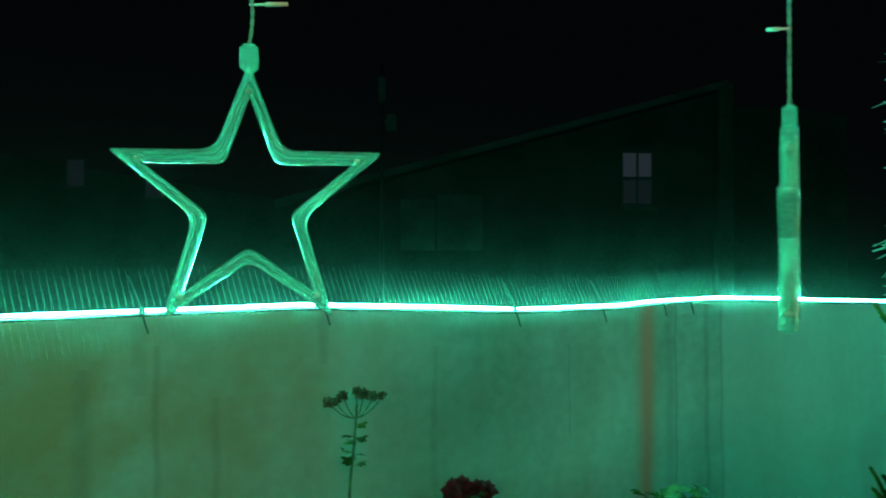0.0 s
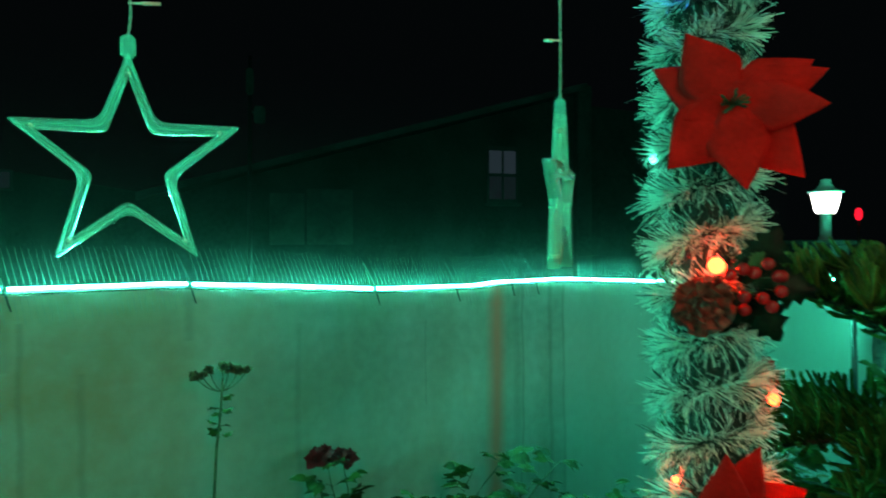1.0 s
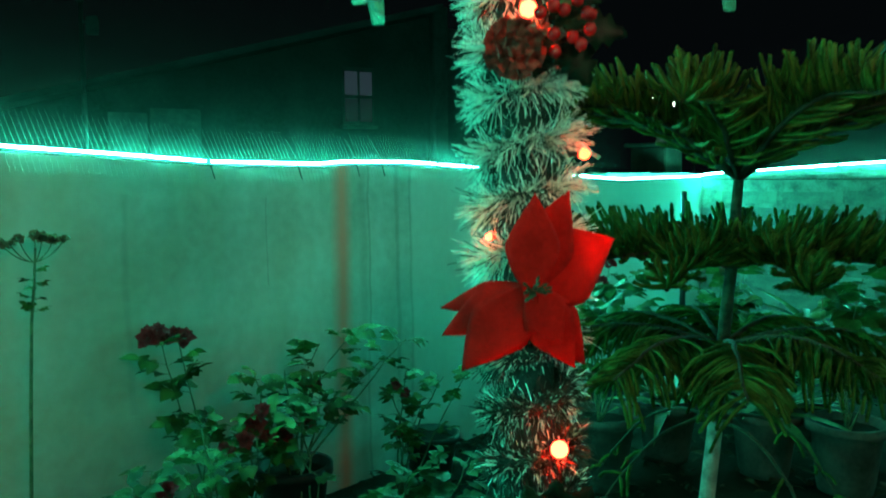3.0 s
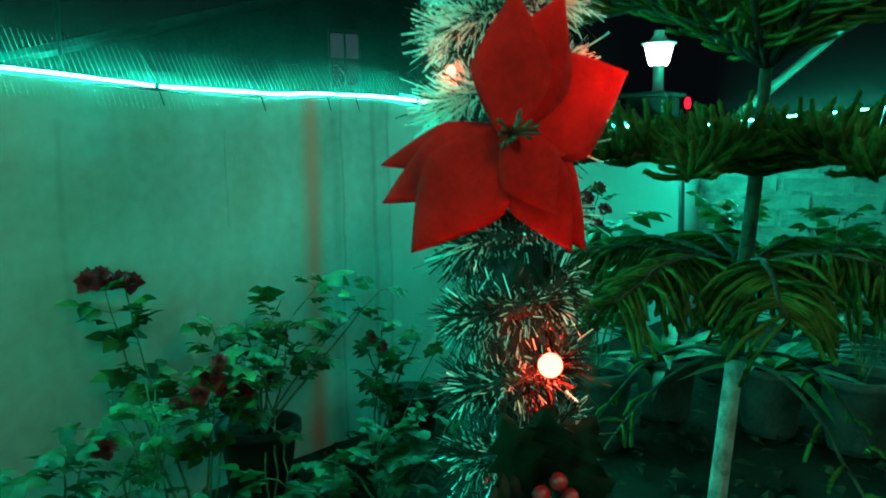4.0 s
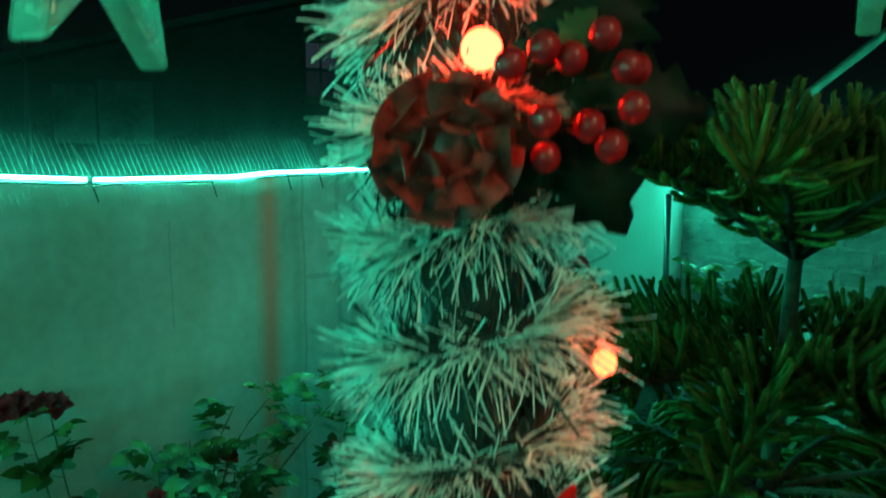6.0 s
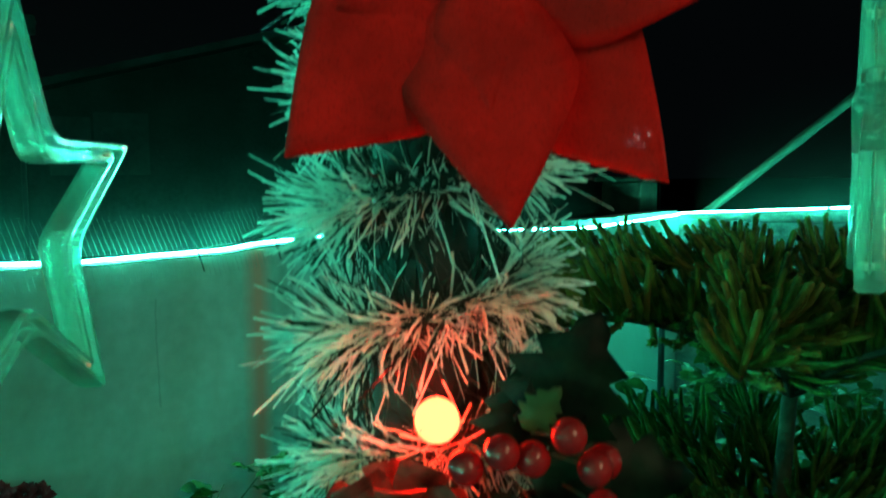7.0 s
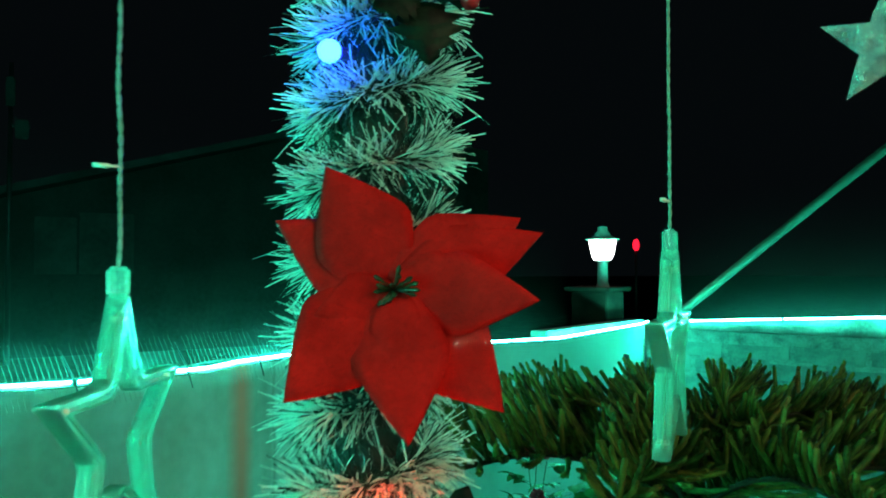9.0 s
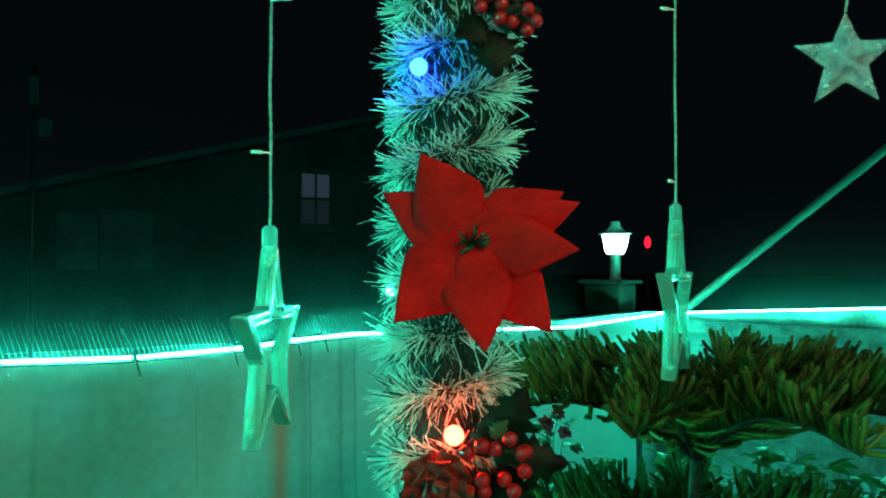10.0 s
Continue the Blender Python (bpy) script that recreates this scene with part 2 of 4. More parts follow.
M_WHITEWASH = mat("whitewashed_bark", (0.20, 0.195, 0.175), 0.9, 0.3, 25, 110, 0.8, spec=0.1)
M_NEEDLE = thin("pine_needles", (0.066, 0.125, 0.020), 0.6, 0.12, 0.45, 22, 0.2)
def vary_islands(m, other, share):
    """Shifts some leaves or needles towards another colour, piece by piece."""
    nt = m.node_tree
    geo = nt.nodes.new("ShaderNodeNewGeometry")
    rg = nt.nodes.new("ShaderNodeMapRange")
    rg.inputs["From Min"].default_value = 1 - share
    rg.inputs["To Max"].default_value = 0.9
    nt.links.new(geo.outputs["Random Per Island"], rg.inputs[0])
    mx = nt.nodes.new("ShaderNodeMixRGB")
    mx.inputs[2].default_value = (*other, 1)
    nt.links.new(rg.outputs[0], mx.inputs[0])
    b = nt.nodes["Principled BSDF"]
    src = b.inputs["Base Color"].links[0].from_socket
    nt.links.new(src, mx.inputs[1])
    for n in nt.nodes:
        if n.bl_idname in ("ShaderNodeBsdfPrincipled", "ShaderNodeBsdfTranslucent"):
            nt.links.new(mx.outputs[0], n.inputs[0])
    return m


def weave(m, hole, share):
    """Thin woven cloth: pinholes between the threads let what lies behind glint through."""
    nt = m.node_tree
    out = nt.nodes["Material Output"]
    tc = [n for n in nt.nodes if n.bl_idname == "ShaderNodeTexCoord"][0]
    no = nt.nodes.new("ShaderNodeTexNoise")
    no.inputs["Scale"].default_value = 1.0 / hole
    no.inputs["Detail"].default_value = 1
    nt.links.new(tc.outputs["Object"], no.inputs["Vector"])
    rg = nt.nodes.new("ShaderNodeMapRange")
    rg.inputs["From Min"].default_value, rg.inputs["From Max"].default_value = 0.60, 0.66
    rg.inputs["To Max"].default_value = share
    nt.links.new(no.outputs["Fac"], rg.inputs[0])
    tr = nt.nodes.new("ShaderNodeBsdfTransparent")
    mx = nt.nodes.new("ShaderNodeMixShader")
    nt.links.new(rg.outputs[0], mx.inputs[0])
    nt.links.new(out.inputs[0].links[0].from_socket, mx.inputs[1])
    nt.links.new(tr.outputs[0], mx.inputs[2])
    nt.links.new(mx.outputs[0], out.inputs[0])


weave(M_PETAL, 0.0009, 0.28)
vary_islands(M_NEEDLE, (0.16, 0.14, 0.030), 0.2)
# deeper green of the lower tiers, darkened further to hold their shade
M_NEEDLE_LOW = thin("lower_pine_needles", (0.036, 0.084, 0.017), 0.8, 0.15, 0.4, 22, 0.05)
M_LEAF = thin("rose_leaf", (0.036, 0.066, 0.011), 0.5, 0.25, 0.35, 14, 0.2)
M_LEAF2 = thin("pale_leaf", (0.050, 0.10, 0.034), 0.5, 0.3, 0.25, 14, 0.2)
M_LEAF3 = thin("strap_leaf", (0.018, 0.045, 0.012), 0.5, 0.3, 0.3, 14, 0.2)
M_STRAP = thin("strap_leaf_green", (0.034, 0.090, 0.022), 0.5, 0.3, 0.3, 14, 0.2)
M_STEM = mat("green_stem", (0.08, 0.10, 0.045), 0.7, 0.3, 30)
vary_islands(M_LEAF, (0.075, 0.105, 0.022), 0.25)
vary_islands(M_LEAF3, (0.05, 0.09, 0.03), 0.3)
M_ROSE = thin("rose_petal", (0.34, 0.014, 0.02), 0.6, 0.2, 0.35, 40)
M_BUD = thin("faded_bud", (0.17, 0.10, 0.055), 0.7, 0.2, 0.4, 60)
M_POTB = mat("black_pot", (0.009, 0.009, 0.009), 0.6, 0.3, 10, 60, 0.1, spec=0.25)
M_POTC = mat("cement_pot", (0.05, 0.044, 0.038), 0.9, 0.3, 8, 60, 0.4, spec=0.15)
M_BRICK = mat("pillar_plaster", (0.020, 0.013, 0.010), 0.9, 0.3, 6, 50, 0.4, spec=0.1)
M_LAMPGLASS = glow("lamp_glass", (1.0, 0.97, 0.88), 9)
M_LAMPMETAL = mat("lamp_metal", (0.10, 0.09, 0.085), 0.5, 0.15, 10)
M_HOOD = mat("lamp_hood", (0.55, 0.54, 0.50), 0.5, 0.15, 10)
M_REDSIGNAL = glow("red_signal", (1.0, 0.01, 0.03), 1.6)
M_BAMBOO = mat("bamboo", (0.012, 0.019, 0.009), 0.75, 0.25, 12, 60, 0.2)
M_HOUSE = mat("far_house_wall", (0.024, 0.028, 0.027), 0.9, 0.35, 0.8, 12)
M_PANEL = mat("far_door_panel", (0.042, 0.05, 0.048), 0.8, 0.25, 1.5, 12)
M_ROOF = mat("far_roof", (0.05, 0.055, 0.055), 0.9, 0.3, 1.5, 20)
M_WINDOW = glow("dim_window", (0.42, 0.68, 0.90), 0.030)
M_WINDOW_LOW = glow("curtained_window", (0.40, 0.70, 0.90), 0.010)
M_FRAME = mat("window_frame", (0.03, 0.03, 0.03), 0.6, 0.2, 8)
M_HOMEWALL = mat("home_wall", (0.28, 0.25, 0.21), 0.85, 0.15, 2.5, 40, 0.2)


# ---- mesh helpers ----
def part(name, bm, material, parent, label="", smooth=False):
    """Links a bmesh as one mesh object under a thing or part."""
    me = bpy.data.meshes.new(name)
    bm.to_mesh(me)
    bm.free()
    return part_mesh(name, me, material, parent, label, smooth)


def part_mesh(name, me, material, parent, label="", smooth=False):
    if material and not me.materials:
        me.materials.append(material)
    if smooth:
        me.polygons.foreach_set("use_smooth", [True] * len(me.polygons))
    ob = new(name, me)
    ob.parent = parent
    if label:
        tagged(ob, label)
    return ob


def pydata(name, verts, faces):
    me = bpy.data.meshes.new(name)
    me.from_pydata([tuple(v) for v in verts], [], faces)
    me.update()
    return me


def thing(name, m, label, category, group="", kind=""):
    ob = new(name)
    ob.empty_display_size = 0.05
    ob.matrix_world = m
    return tagged(ob, label, category, group, kind)


def box(x0, x1, y0, y1, z0, z1, bevel=0.0):
    bm = bmesh.new()
    bmesh.ops.create_cube(bm, size=1.0)
    for v in bm.verts:
        v.co = Vector((x0 if v.co.x < 0 else x1, y0 if v.co.y < 0 else y1, z0 if v.co.z < 0 else z1))
    if bevel:
        bmesh.ops.bevel(bm, geom=bm.edges[:], offset=bevel, segments=2, affect="EDGES")
    return bm


def tube_data(points, radii, sides=8, caps=True):
    """Vertices and faces of a round tube along points."""
    pts = [Vector(p) for p in points]
    if not isinstance(radii, (list, tuple)):
        radii = [radii] * len(pts)
    vs, fs = [], []
    ref = Vector((0.31, 0.17, 0.93)).normalized()
    for i, p in enumerate(pts):
        d = (pts[min(i + 1, len(pts) - 1)] - pts[max(i - 1, 0)]).normalized()
        if abs(d.dot(ref)) > 0.95:
            a = d.cross(Vector((1, 0, 0))).normalized()
        else:
            a = d.cross(ref).normalized()
        b = d.cross(a)
        for k in range(sides):
            w = 2 * math.pi * k / sides
            vs.append(p + radii[i] * (math.cos(w) * a + math.sin(w) * b))
    for i in range(len(pts) - 1):
        for k in range(sides):
            k2 = (k + 1) % sides
            fs.append((i * sides + k, i * sides + k2, (i + 1) * sides + k2, (i + 1) * sides + k))
    if caps:
        fs.append(tuple(range(sides))[::-1])
        fs.append(tuple((len(pts) - 1) * sides + k for k in range(sides)))
    return vs, fs


def tube(name, points, radii, material, parent, sides=8, label=""):
    vs, fs = tube_data(points, radii, sides)
    return part_mesh(name, pydata(name, vs, fs), material, parent, label, True)


def joined(list_of_data):
    V, F = [], []
    for vs, fs in list_of_data:
        n = len(V)
        V.extend(vs)
        F.extend([tuple(i + n for i in f) for f in fs])
    return V, F


def lathe(profile, sides=28, wobble=0.0):
    """A turned body from (radius, height) pairs."""
    vs, fs = [], []
    for r, z in profile:
        for k in range(sides):
            w = 2 * math.pi * k / sides
            rr = r * (1 + wobble * math.sin(3 * w + z * 9))
            vs.append(Vector((rr * math.cos(w), rr * math.sin(w), z)))
    for i in range(len(profile) - 1):
        for k in range(sides):
            k2 = (k + 1) % sides
            fs.append((i * sides + k, i * sides + k2, (i + 1) * sides + k2, (i + 1) * sides + k))
    return vs, fs


def ball(r, u=16, v=10):
    bm = bmesh.new()
    bmesh.ops.create_uvsphere(bm, u_segments=u, v_segments=v, radius=r)
    return bm


def bend(a, b, sag=(0, 0, 0), n=8, wob=0.0):
    """A curved run of points from a to b, bowed by sag in the middle."""
    a, b, s = Vector(a), Vector(b), Vector(sag)
    out = []
    for i in range(n + 1):
        t = i / n
        p = a.lerp(b, t) + s * (4 * t * (1 - t))
        if wob and 0 < i < n:
            p += Vector((random.uniform(-wob, wob), random.uniform(-wob, wob), random.uniform(-wob, wob)))
        out.append(p)
    return out


def leaf_data(base, axis, up, length, width, fold=0.18, curl=0.15, n=5, power=0.8, spines=0):
    """A pointed leaf blade, folded along its rib."""
    axis, up = Vector(axis).normalized(), Vector(up)
    side = axis.cross(up)
    if side.length < 1e-4:
        side = axis.cross(Vector((1, 0, 0)))
    side.normalize()
    nrm = side.cross(axis).normalized()
    base = Vector(base)
    vs, fs = [], []
    for i in range(n + 1):
        t = i / n
        w = width * 0.5 * max(0.02, math.sin(math.pi * t ** power))
        if spines and 0 < i < n:
            w *= 1.25 if i % 2 else 0.72
        c = base + axis * (length * t) - nrm * (curl * length * t * t)
        vs += [c - side * w + nrm * (fold * w), c, c + side * w + nrm * (fold * w)]
    for i in range(n):
        for k in range(2):
            fs.append((i * 3 + k, i * 3 + k + 1, (i + 1) * 3 + k + 1, (i + 1) * 3 + k))
    return vs, fs


# ---- the ground and the walls ----
A = radians(29)
LEFT = pose(0.236, 2.613, 0, 0, 0, 29)          # along the plaster wall, y away from the yard
RIGHT = pose(3.735, 4.552, 0, 0, 0, -61)        # along the block wall


def ground():
    vs, fs = [], []
    n = 60
    xs = [math.copysign(abs(u) ** 2.6, u) * 120 for u in np.linspace(-1, 1, n)]
    for y in xs:
        for x in xs:
            vs.append((x + 1.5, y + 2, 0.02 * noise.noise((x * 2.1, y * 2.1, 0)) - 0.008))
    for j in range(n - 1):
        for i in range(n - 1):
            fs.append((j * n + i, j * n + i + 1, (j + 1) * n + i + 1, (j + 1) * n + i))
    g = new("ground", pydata("ground", vs, fs))
    g.data.materials.append(M_SOIL)
    tagged(g, "dark bare garden soil with scattered litter", "ground", kind="structure")


ground()


def litter():
    """Dry leaves and clods strewn over the soil."""
    rng = random.Random(77)
    data = []
    for _ in range(900):
        x, y = rng.uniform(0.2, 4.2), rng.uniform(1.2, 3.9)
        w = rng.uniform(0, 6.28)
        data.append(leaf_data((x, y, 0.012 + rng.uniform(0, 0.015)), (math.cos(w), math.sin(w), rng.uniform(-0.1, 0.3)), (rng.uniform(-0.4, 0.4), rng.uniform(-0.4, 0.4), 1), rng.uniform(0.03, 0.09), rng.uniform(0.015, 0.04), 0.4, 0.3, 4))
    for _ in range(500):
        x, y, r = rng.uniform(0.2, 4.2), rng.uniform(1.2, 3.9), rng.uniform(0.006, 0.025)
        vs = [Vector((x + r * math.cos(k * 1.257) * rng.uniform(0.7, 1.2), y + r * math.sin(k * 1.257) * rng.uniform(0.7, 1.2), 0.0)) for k in range(5)]
        vs.append(Vector((x, y, r * rng.uniform(0.6, 1.2))))
        data.append((vs, [(k, (k + 1) % 5, 5) for k in range(5)]))
    V, F = joined(data)
    ob = new("leaf_litter", pydata("leaf_litter", V, F))
    ob.data.materials.append(M_LITTER)
    tagged(ob, "dry fallen leaves and clods on the soil", "leaf litter", kind="stuff")


litter()


def strip_z(s):
    xs = (-4.2, -1.49, -0.73, -0.33, 0.0, 0.47, 0.60, 0.99, 1.5, 2.8, 4.0)
    zs = (1.36, 1.343, 1.346, 1.326, 1.306, 1.303, 1.313, 1.316, 1.292, 1.235, 1.252)
    return float(np.interp(s, xs, zs))


def wall_left():
    w = thing("wall_left", LEFT, "weathered cream plaster boundary wall with stains", "wall", kind="structure")
    vs, fs = [], []
    nx, nz = 80, 16
    for j in range(nz + 1):
        for i in range(nx + 1):
            s = -4.2 + 8.2 * i / nx
            top = strip_z(s) - 0.0095
            z = top * j / nz - (0.05 if j == 0 else 0)
            vs.append((s, 0.006 * noise.noise((s * 2.2, z * 2.2, 3)) * min(1.0, (nz - j) / 4), z))
    for j in range(nz):
        for i in range(nx):
            a = j * (nx + 1) + i
            fs.append((a, a + 1, a + nx + 2, a + nx + 1))
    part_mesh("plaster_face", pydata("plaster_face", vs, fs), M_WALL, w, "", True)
    bm = box(-4.2, 4.15, 0.012, 0.16, -0.05, 1.22)
    part("wall_body", bm, M_MORTAR, w)
    # rough top of the wall, following the strip
    n = 80
    prof = [(0.001, -0.008), (-0.003, -0.006), (-0.003, 0.0), (0.004, 0.0005), (0.08, 0.001), (0.155, 0.0), (0.16, -0.05)]
    vs, fs = [], []
    for i in range(n + 1):
        s = -4.2 + 8.3 * i / n
        for y, z in prof:
            vs.append((s, y, strip_z(s) - 0.0095 + z + 0.001 * noise.noise((s * 9, y * 20, 7))))
    k = len(prof)
    for i in range(n):
        for j in range(k - 1):
            fs.append((i * k + j, i * k + j + 1, (i + 1) * k + j + 1, (i + 1) * k + j))
    part("raised_kerb", box(2.75, 4.1, 0.05, 0.16, 1.20, 1.272, 0.006), M_COPING, w)
    part_mesh("wall_top", pydata("wall_top", vs, fs), M_COPING, w, "", True)


wall_left()


def right_z(s):
    return 1.262 + 0.06 * s if s < 1.4 else 1.346 + 0.005 * (s - 1.4)


def wall_right():
    w = thing("wall_right", RIGHT, "white painted concrete block boundary wall", "wall", kind="structure")
    part("mortar_bed", box(-0.05, 6.0, -0.004, 0.16, -0.05, 1.22), M_MORTAR, w)
    # sloping cement cap under the strip
    vs, fs = [], []
    n = 40
    prof = [(-0.006, 0.0), (-0.007, 1.0), (0.004, 1.0), (0.16, 1.0), (0.17, 0.0)]
    for i in range(n + 1):
        q = -0.06 + 6.0 * i / n
        top = right_z(q) - 0.0095
        for y, f in prof:
            vs.append((q, y + 0.002 * noise.noise((q * 5, y * 9, f)), 1.225 + (top - 1.225) * f + 0.001 * noise.noise((q * 8, y * 9, 4))))
    for i in range(n):
        for j in range(4):
            fs.append((i * 5 + j, i * 5 + j + 1, i * 5 + j + 6, i * 5 + j + 5))
    part_mesh("cement_cap", pydata("cement_cap", vs, fs), M_COPING, w, "", True)
    return w


WALL_R = wall_right()


def light_strip(name, m, s0, s1, zf, gaps, label, depth=0.0):
    """A round-fronted light strip in lengths, joined by dark connectors."""
    t = thing(name, m, label, "light strip")
    edges = [s0, *gaps, s1]
    for a, b in zip(edges, edges[1:]):
        a, b = a + 0.008, b - 0.008
        n = max(4, int((b - a) / 0.06))
        pts = [(q, depth, zf(q) + 0.0015 * noise.noise((q * 6, 0, 2))) for q in np.linspace(a, b, n + 1)]
        tube("light_tube", pts, 0.0030, M_STRIP, t, 8, "glowing green tube")
    for g in gaps:
        part("connector", box(g - 0.009, g + 0.009, depth - 0.008, depth + 0.008, zf(g) - 0.008, zf(g) + 0.008, 0.002), M_DARKPLASTIC, t)
    return t


light_strip("light_strip", LEFT, -4.2, 3.995, strip_z, [-2.3, -1.17, -0.67, 0.0, 1.15, 2.3], "glowing green light strip along the plaster wall top", -0.001)
light_strip("light_strip", RIGHT, 0.0, 5.2, right_z, [0.9, 2.1, 3.3], "glowing green light strip along the block wall", -0.005)
BACK = LEFT @ pose(-3.9, 0, 0, 0, 0, 90)          # added unseen return wall, towards the house, carrying a green fill strip
wr = thing("added_return_wall", BACK, "plain unseen return wall added for the fill strip", "wall", kind="structure")
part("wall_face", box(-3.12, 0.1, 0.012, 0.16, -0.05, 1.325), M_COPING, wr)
light_strip("light_strip", BACK, -3.08, -0.1, lambda q: 1.345, [-2.1, -1.0], "added unseen green fill strip along the return wall", -0.004)


TIES = (-2.0, -1.17, -0.67, 0.0, 0.37, 0.66, 0.80)


def strip_flare():
    """Added fine slanting wires and a sheer sheet, standing in for the strip's streaks and haze."""
    t = thing("strip_flare", LEFT, "added wires and sheer sheet along the plaster wall top standing in for the strip's flare", "netting")
    data = []
    s = -2.6
    while s < 1.5:
        z = strip_z(s)
        h1, h0 = 0.105 + 0.012 * random.random(), 0.068 + 0.008 * random.random() + 0.055 * min(1.0, max(0.0, -0.7 - s))
        k = 0.17 + 0.008 * random.random()
        p0 = Vector((s + k * h0, -0.018, z - h0))
        p1 = Vector((s, -0.0075, z))
        p2 = Vector((s - k * h1, 0.035, z + h1))
        if min(abs(s - g) for g in TIES) > 0.014:
            data.append(tube_data([p0, p1, p2], [0.0007, 0.00038, 0.00013], 4, False))
        s += 0.0165 + 0.001 * random.random()
    V, F = joined(data)
    for q in TIES:
        z = strip_z(q)
        tube("seam_tie", [(q - 0.028, 0.025, z + 0.09), (q - 0.002, -0.011, z + 0.006), (q, -0.0115, z - 0.006), (q + 0.016, -0.014, z - 0.06)], [0.0018, 0.003, 0.003, 0.002], M_DARKPLASTIC, t, 6)
    tagged(part_mesh("streak_wires", pydata("streak_wires", V, F), M_WIRE, t), "many fine slanting wires added as light streaks", kind="stuff")
    # halo above the strip, built as a sheer sheet
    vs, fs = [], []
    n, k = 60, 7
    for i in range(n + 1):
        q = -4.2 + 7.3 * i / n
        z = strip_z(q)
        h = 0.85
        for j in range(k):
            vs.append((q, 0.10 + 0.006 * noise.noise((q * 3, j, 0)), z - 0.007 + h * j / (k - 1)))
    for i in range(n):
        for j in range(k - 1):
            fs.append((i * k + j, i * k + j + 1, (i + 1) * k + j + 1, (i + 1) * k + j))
    haze = part_mesh("netting", pydata("netting", vs, fs), M_HAZE, t, "sheer added sheet standing in for the strip's halo", True)
    haze.visible_shadow = False


strip_flare()


def right_haze():
    # added sheet that draws the strip's haze over the block wall
    t = thing("haze_panel", RIGHT, "sheer added sheet over the block wall standing in for the strip's haze", "netting")
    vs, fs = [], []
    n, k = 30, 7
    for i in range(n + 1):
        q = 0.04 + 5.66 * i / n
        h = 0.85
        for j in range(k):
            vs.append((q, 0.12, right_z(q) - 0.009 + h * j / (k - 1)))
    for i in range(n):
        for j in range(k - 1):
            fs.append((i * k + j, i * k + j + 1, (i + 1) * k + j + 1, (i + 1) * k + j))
    haze = part_mesh("netting", pydata("netting", vs, fs), M_HAZE_R, t, "", True)
    haze.visible_shadow = False


right_haze()


# ---- the post with its tinsel garland ----
PX, PY = 0.512, 0.734


def post_y(z):
    """The post leans slightly away from the porch."""
    return 0.088 * (z - 1.43)


def post_x(z):
    return 0.05 * max(0.0, z - 1.43)


